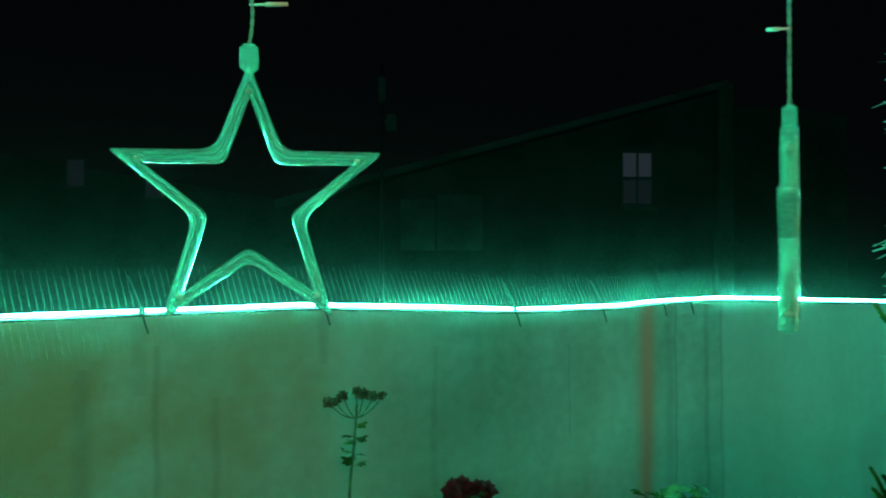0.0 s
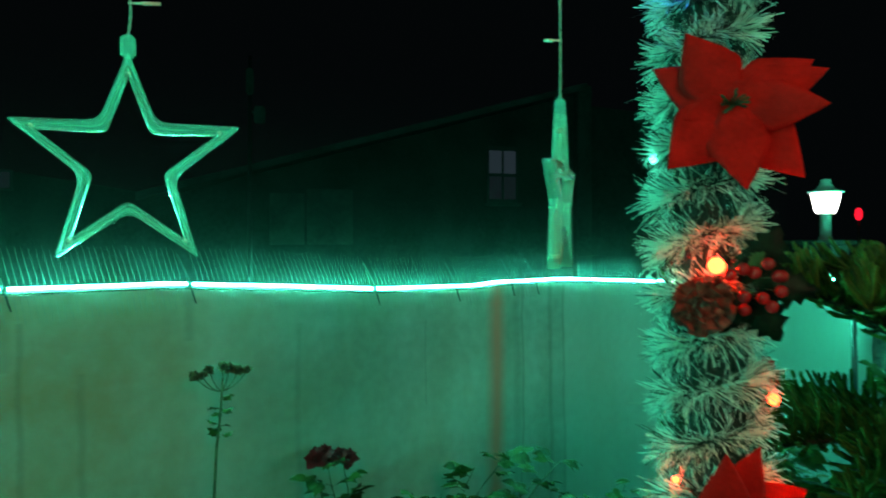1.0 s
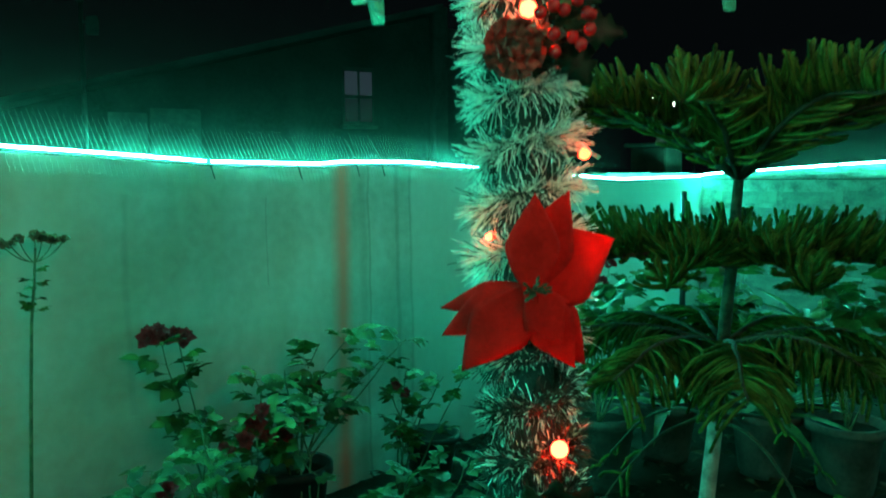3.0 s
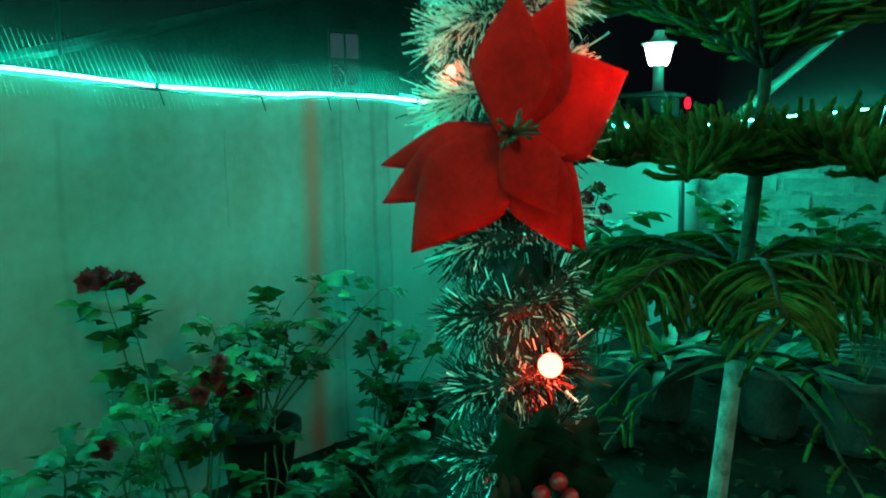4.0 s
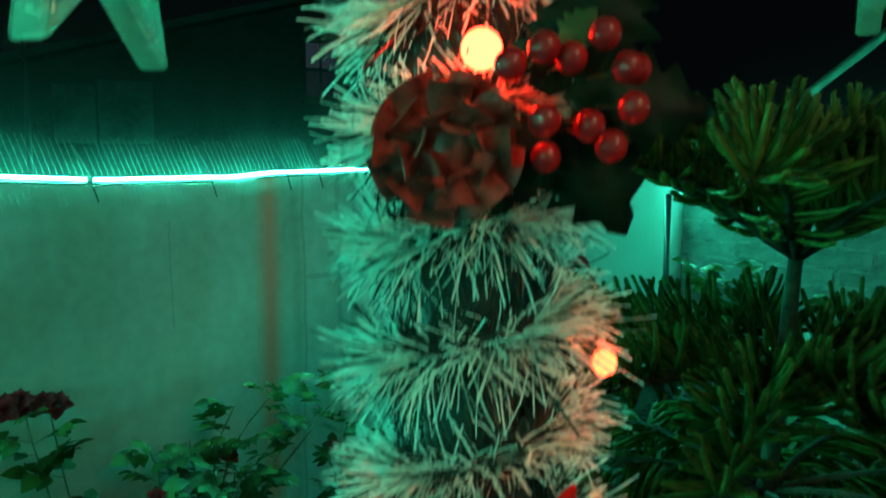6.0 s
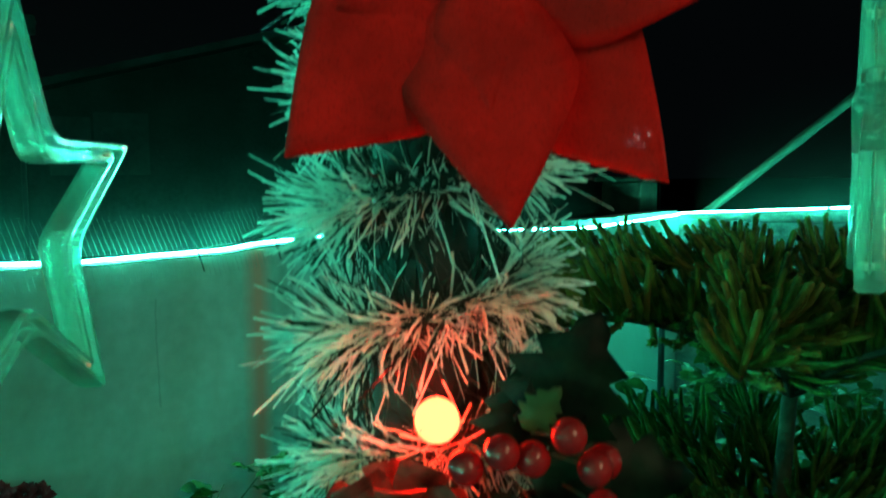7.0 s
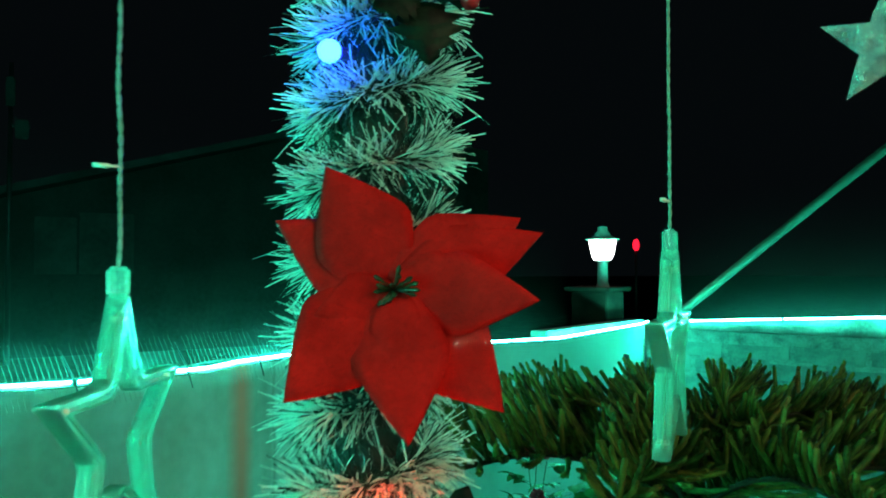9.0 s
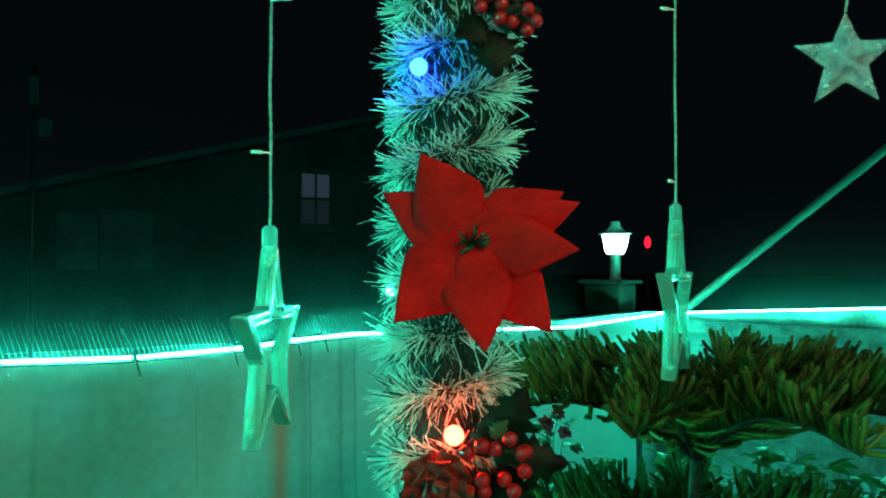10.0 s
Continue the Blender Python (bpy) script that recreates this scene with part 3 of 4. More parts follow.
def garland():
    post = thing("porch_post", pose(PX, PY, 0), "slim dark porch post wrapped in tinsel", "post")
    tube("shaft", [(0, post_y(0), 0), (0, post_y(1.2), 1.2), (0, post_y(1.43), 1.43), (post_x(2.32), post_y(2.32), 2.32)], 0.028, M_POST, post, 14)
    part("base_plate", box(-0.06, 0.06, post_y(0) - 0.06, post_y(0) + 0.06, 0, 0.012, 0.002), M_POST, post)
    g = thing("tinsel_garland", pose(PX, PY, 0), "white-tipped green tinsel garland wound round the porch post", "garland")
    pitch, rh = 0.062, 0.040
    z0, z1 = 0.55, 2.15
    n = int((z1 - z0) / pitch * 14)
    path = []
    for i in range(n + 1):
        z = z0 + (z1 - z0) * i / n
        w = 2 * math.pi * z / pitch
        path.append((rh * math.cos(w) + post_x(z), rh * math.sin(w) + post_y(z), z))
    tube("core", path, 0.012, M_CORE, g, 6)
    rng = random.Random(5)
    for kind in ("white", "green", "mint"):
        V, F = [], []
        count = {"white": 28000, "green": 50000, "mint": 44000}[kind]
        for _ in range(count):
            z = rng.uniform(z0, z1)
            share = min(1.0, max(0.0, (z - 1.0) / 0.18))
            if kind == "white" and rng.random() > share:
                continue
            if kind == "mint" and (z > 1.16 or rng.random() > 0.5):
                continue
            if kind == "green" and z > 1.10 and rng.random() > 0.42:
                continue
            w = 2 * math.pi * z / pitch
            c = Vector((rh * math.cos(w) + post_x(z), rh * math.sin(w) + post_y(z), z))
            tan = Vector((-math.sin(w) * rh, math.cos(w) * rh, pitch / 6.283)).normalized()
            e1 = Vector((math.cos(w), math.sin(w), 0))
            e2 = tan.cross(e1)
            v = rng.gauss(0, 0.55) if kind == "white" else rng.uniform(-2.0, 2.0)
            d = (e1 * math.cos(v) + e2 * math.sin(v) + tan * rng.uniform(-0.75, 0.75)).normalized()
            if d.dot(e1) < -0.35:
                continue
            ln = rng.uniform(0.020, 0.048) * (1.0 if kind == "white" else 0.90)
            if z < 1.1:
                ln *= 0.92
            if kind == "mint":
                ln *= rng.uniform(0.55, 1.05)
            hw = rng.uniform(0.00038, 0.0007) if kind != "mint" else rng.uniform(0.0006, 0.0009)
            s = d.cross(Vector((rng.uniform(-1, 1), rng.uniform(-1, 1), rng.uniform(-1, 1)))).normalized()
            kink = Vector((rng.uniform(-1, 1), rng.uniform(-1, 1), rng.uniform(-1.1, 0.7))) * ln * (0.5 if rng.random() < 0.2 else 0.16)
            b = len(V)
            run = [c + d * (0.012 if kind == "white" else 0.006), c + d * ln * 0.45 + kink * 0.12, c + d * ln * 0.76 + kink * 0.5, c + d * ln * 0.98 + kink]
            p2 = run[3]
            if kind == "mint":
                run = [p2.lerp(run[1], 0.6), p2.lerp(run[1], 0.4), p2.lerp(run[1], 0.2), p2]
            if (0.99 < p2.z < 1.23 and p2.y + PY < 0.662 and abs(p2.x + PX - 0.495) < 0.105) or (1.52 < p2.z < 1.70 and p2.y + PY < 0.69 and abs(p2.x + PX - 0.515) < 0.085):
                run = [c.lerp(p, 0.45) for p in run]
            for p in run:
                V += [p - s * hw, p + s * hw]
            F += [(b, b + 1, b + 3, b + 2), (b + 2, b + 3, b + 5, b + 4), (b + 4, b + 5, b + 7, b + 6)]
        tagged(part_mesh(kind + "_bristles", pydata("bristles", V, F), {"white": M_TINW, "green": M_TING, "mint": M_TINM}[kind], g), kind="stuff")


garland()


def poinsettia(center, right, tips, label, inner):
    """Fabric poinsettia: tips are the places of its petal tips, with each petal's width."""
    c = Vector(center)
    r = Vector((right[0], right[1], 0)).normalized()
    up = Vector((0, 0, 1))
    nrm = Vector((r.y, -r.x, 0))
    t = thing("poinsettia", Matrix.Translation(c), label, "artificial flower", "poinsettias on the post")

    def petal(tip, width, depth, name="petal"):
        e = Vector(tip) - c
        px, pz, lift = e.dot(r), e.z, e.dot(nrm)
        ln = math.hypot(px, pz)
        sx, sz = -pz / ln, px / ln
        nu, nv = 14, 8
        vs, fs = [], []
        for i in range(nu + 1):
            a = i / nu
            wd = width * 0.5 * (0.30 + 0.70 * math.sin(min(1.0, a / 0.52) * math.pi / 2)) * (1.0 if a < 0.45 else max(0.0, 1.0 - ((a - 0.45) / 0.55) ** 1.2))
            for j in range(nv + 1):
                q = j / nv * 2 - 1
                x = px * a + sx * wd * q
                z = pz * a + sz * wd * q
                y = depth * (1 - 0.5 * a) + lift * a ** 1.15 + 0.0022 * math.sin(a * 3.1) * (1 - q * q) - 0.002 * a * q * q + 0.0013 * noise.noise((x * 50, z * 50, depth * 700))
                y -= 0.0022 * math.exp(-(q * 7) ** 2) * (1 - a)
                vs.append(r * x + nrm * y + up * z)
        for i in range(nu):
            for j in range(nv):
                p = i * (nv + 1) + j
                fs.append((p, p + 1, p + nv + 2, p + nv + 1))
        ob = part_mesh(name, pydata(name, vs, fs), M_PETAL, t, "", True)
        ob.modifiers.new("thickness", "SOLIDIFY").thickness = 0.0006
        return ob
    for i, (tip, wd) in enumerate(tips):
        petal(tip, wd, 0.0016 * i)
    for i, (tip, wd) in enumerate(inner):
        petal(tip, wd, 0.0095 + 0.0012 * i, "inner_petal")
    rng = random.Random(11)
    for i in range(22):
        w = rng.uniform(0, 6.28)
        q = rng.uniform(0.15, 1.0)
        a = nrm * 0.012
        b = r * (0.016 * q * math.cos(w)) + up * (0.016 * q * math.sin(w)) + nrm * rng.uniform(0.018, 0.028)
        tube("stamen", [a, a.lerp(b, 0.6) + nrm * 0.003, b, b + (b - a).normalized() * 0.003], [0.0011, 0.0009, 0.0019, 0.0009], M_STAMEN, t, 6)
    tube("wire_stem", [nrm * 0.004, nrm * -0.01, Vector((PX - c.x, PY - c.y, 0)) * 0.6], 0.002, M_STAMEN, t, 6)
    return t


poinsettia((0.511, 0.668, 1.620), (0.93, -0.37),
           [((0.432, 0.708, 1.670), 0.062), ((0.464, 0.686, 1.709), 0.078), ((0.600, 0.640, 1.672), 0.070), ((0.615, 0.634, 1.661), 0.060), ((0.592, 0.598, 1.613), 0.062),
            ((0.577, 0.623, 1.533), 0.076), ((0.429, 0.661, 1.544), 0.080), ((0.504, 0.620, 1.517), 0.072)],
           "large red fabric poinsettia with green stamens wired to the post",
           [((0.452, 0.668, 1.602), 0.042), ((0.572, 0.630, 1.628), 0.05), ((0.505, 0.640, 1.560), 0.042)])
poinsettia((0.475, 0.628, 1.118), (0.98, -0.12),
           [((0.527, 0.630, 1.226), 0.070), ((0.597, 0.647, 1.169), 0.098), ((0.388, 0.676, 1.094), 0.040), ((0.387, 0.670, 1.064), 0.056),
            ((0.563, 0.656, 1.019), 0.062), ((0.540, 0.640, 1.020), 0.060), ((0.406, 0.658, 1.025), 0.078), ((0.477, 0.618, 1.224), 0.066)],
           "red fabric poinsettia, petals spread up and down, wired to the post",
           [((0.515, 0.625, 1.055), 0.055)])


def bulb(loc, r, material, label):
    t = thing("fairy_bulb", Matrix.Translation(loc), label, "fairy light", "fairy lights on the post")
    out = (Vector((loc[0] - PX, loc[1] - PY, 0))).normalized()
    part("globe", ball(r, 18, 12), material, t, "", True)
    tube("socket", [out * -r * 0.8, out * (-r - 0.012)], [r * 0.6, r * 0.5], M_DARKPLASTIC, t, 10)


bulb((0.491, 0.663, 1.432), 0.0098, M_BULB_R, "glowing red ball bulb between tinsel and pine cone")
bulb((0.477, 0.726, 1.806), 0.0095, M_BULB_B, "glowing blue ball bulb in upper tinsel")
bulb((0.513, 0.623, 0.930), 0.0100, M_BULB_R, "glowing red ball bulb low on the post")
bulb((0.572, 0.676, 1.270), 0.0070, M_BULB_O, "small glowing orange bulb at the tinsel edge")
bulb((0.466, 0.780, 1.570), 0.0062, M_BULB_G, "small glowing green bulb beside the large poinsettia")
bulb((0.458, 0.700, 1.172), 0.0042, M_BULB_R, "small glowing red bulb in the tinsel")
bulb((0.572, 0.664, 1.160), 0.0078, M_BULB_R, "small glowing red bulb behind a red petal")


def pine_cone(loc, r):
    t = thing("pine_cone", Matrix.Translation(loc), "open reddish-brown pine cone tied into the garland", "pine cone", "pine cones on the post")
    part("core", ball(r * 0.55, 12, 8), M_CONE, t, "", True)
    vs, fs = [], []
    for i in range(4):
        a = i / 3
        for j in range(5):
            q = j / 4 * 2 - 1
            vs.append(Vector((q * r * 0.40 * (0.50 + 0.75 * a - 0.35 * a * a), -r * 0.62 * a, r * (0.10 + 0.55 * a * a) - r * 0.1 * q * q)))
    for i in range(3):
        for j in range(4):
            p = i * 5 + j
            fs.append((p, p + 1, p + 6, p + 5))
    n0 = len(vs)
    vs += [v + Vector((0, 0, -r * 0.07)) for v in vs]
    fs += [tuple(i + n0 for i in f)[::-1] for f in fs]
    for i in range(4):
        fs.append((3 * 5 + i, 3 * 5 + i + 1, n0 + 3 * 5 + i + 1, n0 + 3 * 5 + i))
    me = pydata("scale", vs, fs)
    me.materials.append(M_CONE)
    gold = 2.39996
    toward = Vector((-0.3, -0.95, -0.1)).normalized()
    rot = toward.to_track_quat("Z", "Y").to_matrix().to_4x4()
    N = 32
    for i in range(N):
        a = (i + 0.5) / N
        lat = math.asin(1 - 1.75 * a)
        ob = new("scale", me)
        ob.parent = t
        s = 0.7 + 0.45 * math.sin(math.pi * min(1, a * 1.15 + 0.05))
        ob.matrix_local = rot @ Matrix.Rotation(i * gold, 4, "Z") @ Matrix.Rotation(lat, 4, "X") @ Matrix.Translation((0, -r * 0.42, 0)) @ Matrix.Scale(s, 4)
    return t


pine_cone((0.470, 0.656, 1.386), 0.027)


def holly(berries, leaves, hub, label):
    t = thing("holly_pick", Matrix.Translation(hub), label, "holly decoration", "holly on the post")
    h = Vector(hub)
    bme = bpy.data.meshes.new("berry")
    bm = ball(0.0074, 16, 11)
    bm.to_mesh(bme)
    bm.free()
    bme.materials.append(M_BERRY)
    bme.polygons.foreach_set("use_smooth", [True] * len(bme.polygons))
    rng = random.Random(3)
    for b in berries:
        p = Vector(b) - h + Vector((0, rng.uniform(-0.006, 0.008), 0))
        ob = new("berry", bme)
        ob.parent = t
        ob.location = p
        tube("berry_stalk", bend(p * 0.97, Vector((0, 0.03, 0)), (0, 0.012, 0), 4), 0.0006, M_STAMEN, t, 5)
    for base, tip, wd, *tone in leaves:
        a, e = Vector(base) - h, Vector(tip) - h
        vs, fs = leaf_data(a, e - a, (-0.3, -0.9, 0.2), (e - a).length, wd, 0.25, 0.10, 10, 0.8, 1)
        ob = part_mesh("leaf", pydata("leaf", vs, fs), tone[0] if tone else M_HOLLY, t, "", True)
        ob.modifiers.new("thickness", "SOLIDIFY").thickness = 0.0007
    return t


holly([(0.503, 0.627, 1.429), (0.516, 0.622, 1.425), (0.528, 0.617, 1.435), (0.539, 0.612, 1.421), (0.546, 0.616, 1.421), (0.543, 0.620, 1.404),
       (0.502, 0.627, 1.398), (0.526, 0.618, 1.396), (0.531, 0.616, 1.387), (0.491, 0.635, 1.422), (0.512, 0.630, 1.382)],
      [((0.525, 0.645, 1.41), (0.597, 0.620, 1.405), 0.045), ((0.53, 0.648, 1.42), (0.556, 0.636, 1.478), 0.05), ((0.525, 0.65, 1.40), (0.557, 0.634, 1.345), 0.05),
       ((0.52, 0.65, 1.41), (0.522, 0.645, 1.455), 0.035), ((0.52, 0.65, 1.40), (0.49, 0.65, 1.355), 0.04), ((0.520, 0.640, 1.432), (0.534, 0.632, 1.449), 0.016, M_LEAF2)],
      (0.525, 0.655, 1.41), "red berries with dark green holly leaves beside a pine cone")
holly([(0.535, 0.655, 1.843), (0.548, 0.650, 1.841), (0.561, 0.645, 1.832), (0.519, 0.661, 1.856), (0.538, 0.652, 1.859), (0.560, 0.646, 1.852), (0.567, 0.643, 1.840), (0.527, 0.655, 1.868), (0.550, 0.650, 1.872)],
      [((0.54, 0.668, 1.84), (0.582, 0.650, 1.86), 0.04), ((0.535, 0.668, 1.835), (0.535, 0.66, 1.787), 0.05), ((0.53, 0.668, 1.84), (0.495, 0.672, 1.828), 0.04), ((0.54, 0.668, 1.845), (0.55, 0.66, 1.90), 0.045)],
      (0.54, 0.672, 1.845), "red berries with green holly leaves high on the post")
holly([(0.488, 0.592, 0.838), (0.503, 0.588, 0.846), (0.513, 0.590, 0.832), (0.498, 0.590, 0.822)],
      [((0.497, 0.608, 0.838), (0.497, 0.598, 0.904), 0.052), ((0.488, 0.608, 0.832), (0.460, 0.600, 0.900), 0.046), ((0.505, 0.608, 0.832), (0.542, 0.598, 0.890), 0.055),
       ((0.505, 0.608, 0.828), (0.56, 0.594, 0.835), 0.05), ((0.49, 0.608, 0.828), (0.44, 0.600, 0.825), 0.045)],
      (0.50, 0.615, 0.83), "dark green holly leaves with berries low on the post")


# ---- the hanging stars of the light curtain ----
def star_outline(R, k=0.40):
    out = []
    for i in range(10):
        w = math.pi / 2 + i * math.pi / 5
        r = R if i % 2 == 0 else R * k
        lift = {2: 0.07, 8: 0.07, 1: 0.06, 9: 0.06, 3: 0.03, 7: 0.03}.get(i, 0.0)
        out.append(Vector((r * math.cos(w), 0, r * math.sin(w) + lift * R)))
    return out


def rounded(poly, r_out, r_in):
    """Polygon with its corners rounded."""
    out = []
    n = len(poly)
    for i, p in enumerate(poly):
        r = r_out if i % 2 == 0 else r_in
        a = (poly[i - 1] - p).normalized()
        b = (poly[(i + 1) % n] - p).normalized()
        p0, p1 = p + a * r, p + b * r
        for q in (0, 0.34, 0.67, 1):
            out.append(p0.lerp(p, q).lerp(p.lerp(p1, q), q))
    return out


def star_frame(R, width, depth):
    outer = rounded(star_outline(R), 0.006, 0.012)
    inner = rounded(star_outline(R - width * 2.35, 0.385), 0.003, 0.008)
    n = len(outer)
    h = depth / 2
    def ring(q):
        return [a.lerp(b, q) for a, b in zip(outer, inner)]
    front = [(ring(0.0), 0.7), (ring(0.08), 1.0), (ring(0.30), 1.0), (ring(0.36), 0.35), (ring(0.62), 0.30), (ring(0.70), 0.9), (ring(0.92), 0.9), (ring(1.0), 0.6)]
    rings = [(p, h * y) for p, y in front] + [(p, -h * y) for p, y in reversed(front)]
    vs = [p + Vector((0, y, 0)) for ring, y in rings for p in ring]
    fs = []
    for j in range(len(rings)):
        j2 = (j + 1) % len(rings)
        for i in range(n):
            i2 = (i + 1) % n
            fs.append((j * n + i, j * n + i2, j2 * n + i2, j2 * n + i))
    return vs, fs


def twisted_cable(t, z0, z1, lamps=()):
    for ph in (0, math.pi):
        pts = [(0.0010 * math.cos(z * 330 + ph) + 0.0022 * math.sin(z * 31) + 0.0012 * math.sin(z * 83), 0.0010 * math.sin(z * 330 + ph), z) for z in np.arange(z0, z1, 0.0035)]
        tube("cable_strand", pts, 0.0008, M_CABLE, t, 5)
    for z, dx, w in lamps:
        ax, ay = math.cos(radians(w)) * dx, math.sin(radians(w)) * dx
        tube("side_led", [(ax * a, ay * a, z + 0.002 * a) for a in (0, 0.4, 0.45, 1)], [0.0011, 0.0012, 0.0022, 0.0018], M_LEDOFF, t, 8)


TOPZ = 2.22


def hanging_star(cap, turn, R, lamps, label):
    """Hollow star frame under its cable; cap is the top of its collar."""
    t = thing("hanging_star", pose(*cap, 0, 0, turn), label, "star light", "stars of the light curtain")
    zc = -0.016 - R
    vs, fs = star_frame(R, 0.0115, 0.016)
    part_mesh("frame", pydata("frame", [v + Vector((0, 0, zc)) for v in vs], fs), M_ACRYL, t, "frosted clear plastic frame")
    part("collar", box(-0.0075, 0.0075, -0.0065, 0.0065, -0.022, 0.0, 0.0025), M_ACRYL, t)
    for i in range(5):
        w = math.pi / 2 + i * 2 * math.pi / 5
        d = Vector((math.cos(w), 0, math.sin(w)))
        p = d * (R * 0.80) + Vector((0, 0, zc + (0.065 * R if i in (1, 4) else 0.0)))
        tube("led", [p + Vector((0, y, 0)) for y in (-0.0066, -0.0055, 0.0055, 0.0066)], [0.0012, 0.0026, 0.0026, 0.0012], M_LEDOFF, t, 10)
    ring = [Vector((p.x, 0.0, p.z + zc)) for p in rounded(star_outline(R - 0.0135, 0.395), 0.004, 0.01)]
    tube("inner_wire", ring + [ring[0]], 0.0008, M_CABLE, t, 5)
    twisted_cable(t, 0, TOPZ - cap[2], lamps)
    return t


hanging_star((-0.164, 0.664, 1.674), 9, 0.119, [(0.034, 0.032, 0)], "hollow clear plastic star lit green from behind, hanging on twisted cable")
hanging_star((0.325, 0.737, 1.636), 65, 0.107, [(0.072, -0.020, -95), (0.224, 0.030, -95)], "hollow clear plastic star turned edge-on, hanging on cable")
hanging_star((0.798, 0.712, 1.671), 43, 0.104, [(0.026, -0.009, -60), (0.232, -0.018, -60)], "hollow clear plastic star nearly edge-on beside the post")


def small_star():
    cap = (0.960, 0.612, 1.892)
    t = thing("small_star", pose(*cap, 0, 0, -38), "small solid faceted star of iridescent plastic on cable", "star light", "stars of the light curtain")
    R = 0.058
    vs = [Vector((0, -0.008, -R))]
    rim = [p + Vector((0, 0, -R)) for p in star_outline(R, 0.42)]
    vs += rim + [Vector((0, 0.008, -R))]
    fs = []
    for i in range(10):
        fs.append((0, 1 + i, 1 + (i + 1) % 10))
        fs.append((11, 1 + (i + 1) % 10, 1 + i))
    part_mesh("body", pydata("body", vs, fs), M_STAR2, t)
    for i in range(5):
        w = math.pi / 2 + i * 2 * math.pi / 5
        p = Vector((math.cos(w), 0, math.sin(w))) * R * 0.62 + Vector((0, 0, -R))
        part_mesh("led", pydata("led", *tube_data([p, p * 1.0 + Vector((0, 0, 0.004))], 0.0016, 6)), M_LEDOFF, t)
    twisted_cable(t, 0, TOPZ - cap[2])


small_star()
cc = thing("curtain_cable", Matrix.Identity(4), "thin cable strung past the post, carrying the stars", "cable")
tube("line", [(-1.6, 0.62, TOPZ), (-0.164, 0.664, TOPZ), (0.325, 0.737, TOPZ), (PX, PY - 0.03, TOPZ), (0.798, 0.712, TOPZ), (0.946, 0.612, TOPZ), (2.2, 0.5, TOPZ)], 0.002, M_CABLE, cc, 6)


# ---- the young araucaria ----
def araucaria():
    t = thing("norfolk_pine", Matrix.Identity(4), "young tiered norfolk pine with whitewashed lower trunk", "tree")
    rng = random.Random(21)
    base = [(1.13, 1.19, -0.03), (1.135, 1.185, 0.25), (1.15, 1.175, 0.5), (1.166, 1.163, 0.735)]
    tube("lower_trunk", base, [0.020, 0.018, 0.0165, 0.0155], M_WHITEWASH, t, 12, "whitewashed lower trunk")
    up = [(1.166, 1.163, 0.735), (1.173, 1.157, 0.89), (1.183, 1.148, 1.06), (1.192, 1.144, 1.238), (1.196, 1.142, 1.30)]
    tube("trunk", up, [0.0145, 0.0135, 0.012, 0.010, 0.007], M_BARK, t, 12)
    tiers = [  # whorl, branches, length, rise, droop, branchlet length, first bearing
        (up[3], 12, 0.45, 0.150, 0.03, 0.105, 0.18),
        (up[2], 11, 0.46, 0.055, 0.05, 0.095, 0.40),
        (up[1], 8, 0.38, 0.075, 0.075, 0.125, 0.314),
        (up[0], 4, 0.36, 0.035, 0.28, 0.06, 0.05),
        (up[4], 6, 0.20, 0.110, 0.00, 0.085, 0.35),
    ]
    for k, (c, nb, ln, rise, droop, bl, first) in enumerate(tiers):
        for b in range(nb):
            w = 2 * math.pi * b / nb + first + rng.uniform(-0.12, 0.12)
            d = Vector((math.cos(w), math.sin(w), 0))
            L = ln * rng.uniform(0.85, 1.1)
            pts = []
            for i in range(13):
                a = i / 12
                pts.append(Vector(c) + d * (L * a) + Vector((0, 0, rise * math.sin(min(1, a * 1.3) * math.pi / 2) - droop * a * a)) + Vector((rng.uniform(-1, 1), rng.uniform(-1, 1), 0)) * 0.003)
            br = tube("branch", pts, [(0.0048 if k == 3 else 0.0070) * (1 - 0.6 * i / 12) for i in range(13)], M_BARK, t, 7)
            side = Vector((-d.y, d.x, 0))
            data = []
            nlet = (80, 84, 84, 6, 40)[k]
            for i in range(nlet):
                a = (0.10 + 0.90 * (i + rng.random()) / nlet) if k != 3 else 0.5 + 0.5 * rng.random()
                j = min(11, int(a * 12))
                p = pts[j].lerp(pts[j + 1], a * 12 - j)
                sg = -1 if i % 2 else 1
                l2 = bl * rng.uniform(0.8, 1.1) * (0.62 + 0.38 * math.sin(min(1.0, a * 1.15) * math.pi))
                if k < 2 or k == 4:
                    flat = i % 4 < (1 if k == 0 else 2)
                    spread = rng.uniform(0.45, 1.0) if flat else rng.uniform(0.15, 0.8)
                    dr = side * sg * spread + d * rng.uniform(0.3, 0.7) + Vector((0, 0, rng.uniform(-0.2, 0.35) if flat else rng.uniform(0.45, 1.0)))
                    tipdir = Vector((0, 0, 0.45)) + d * 0.2
                else:
                    dr = side * sg * rng.uniform(0.5, 0.95) + d * rng.uniform(0.2, 0.7) + Vector((0, 0, rng.uniform(-0.6, 0.15)))
                    tipdir = Vector((0, 0, -1.15))
                dr.normalize()
                tipdir += Vector((rng.uniform(-0.2, 0.2), rng.uniform(-0.2, 0.2), 0))
                q = [p, p + dr * l2 * 0.35 + tipdir * l2 * 0.03, p + dr * l2 * 0.68 + tipdir * l2 * 0.14, p + dr * l2 * 0.90 + tipdir * l2 * 0.36]
                tip = (q[3] - q[2]).normalized()
                rr = 0.0032 if k in (2, 3) else 0.0036
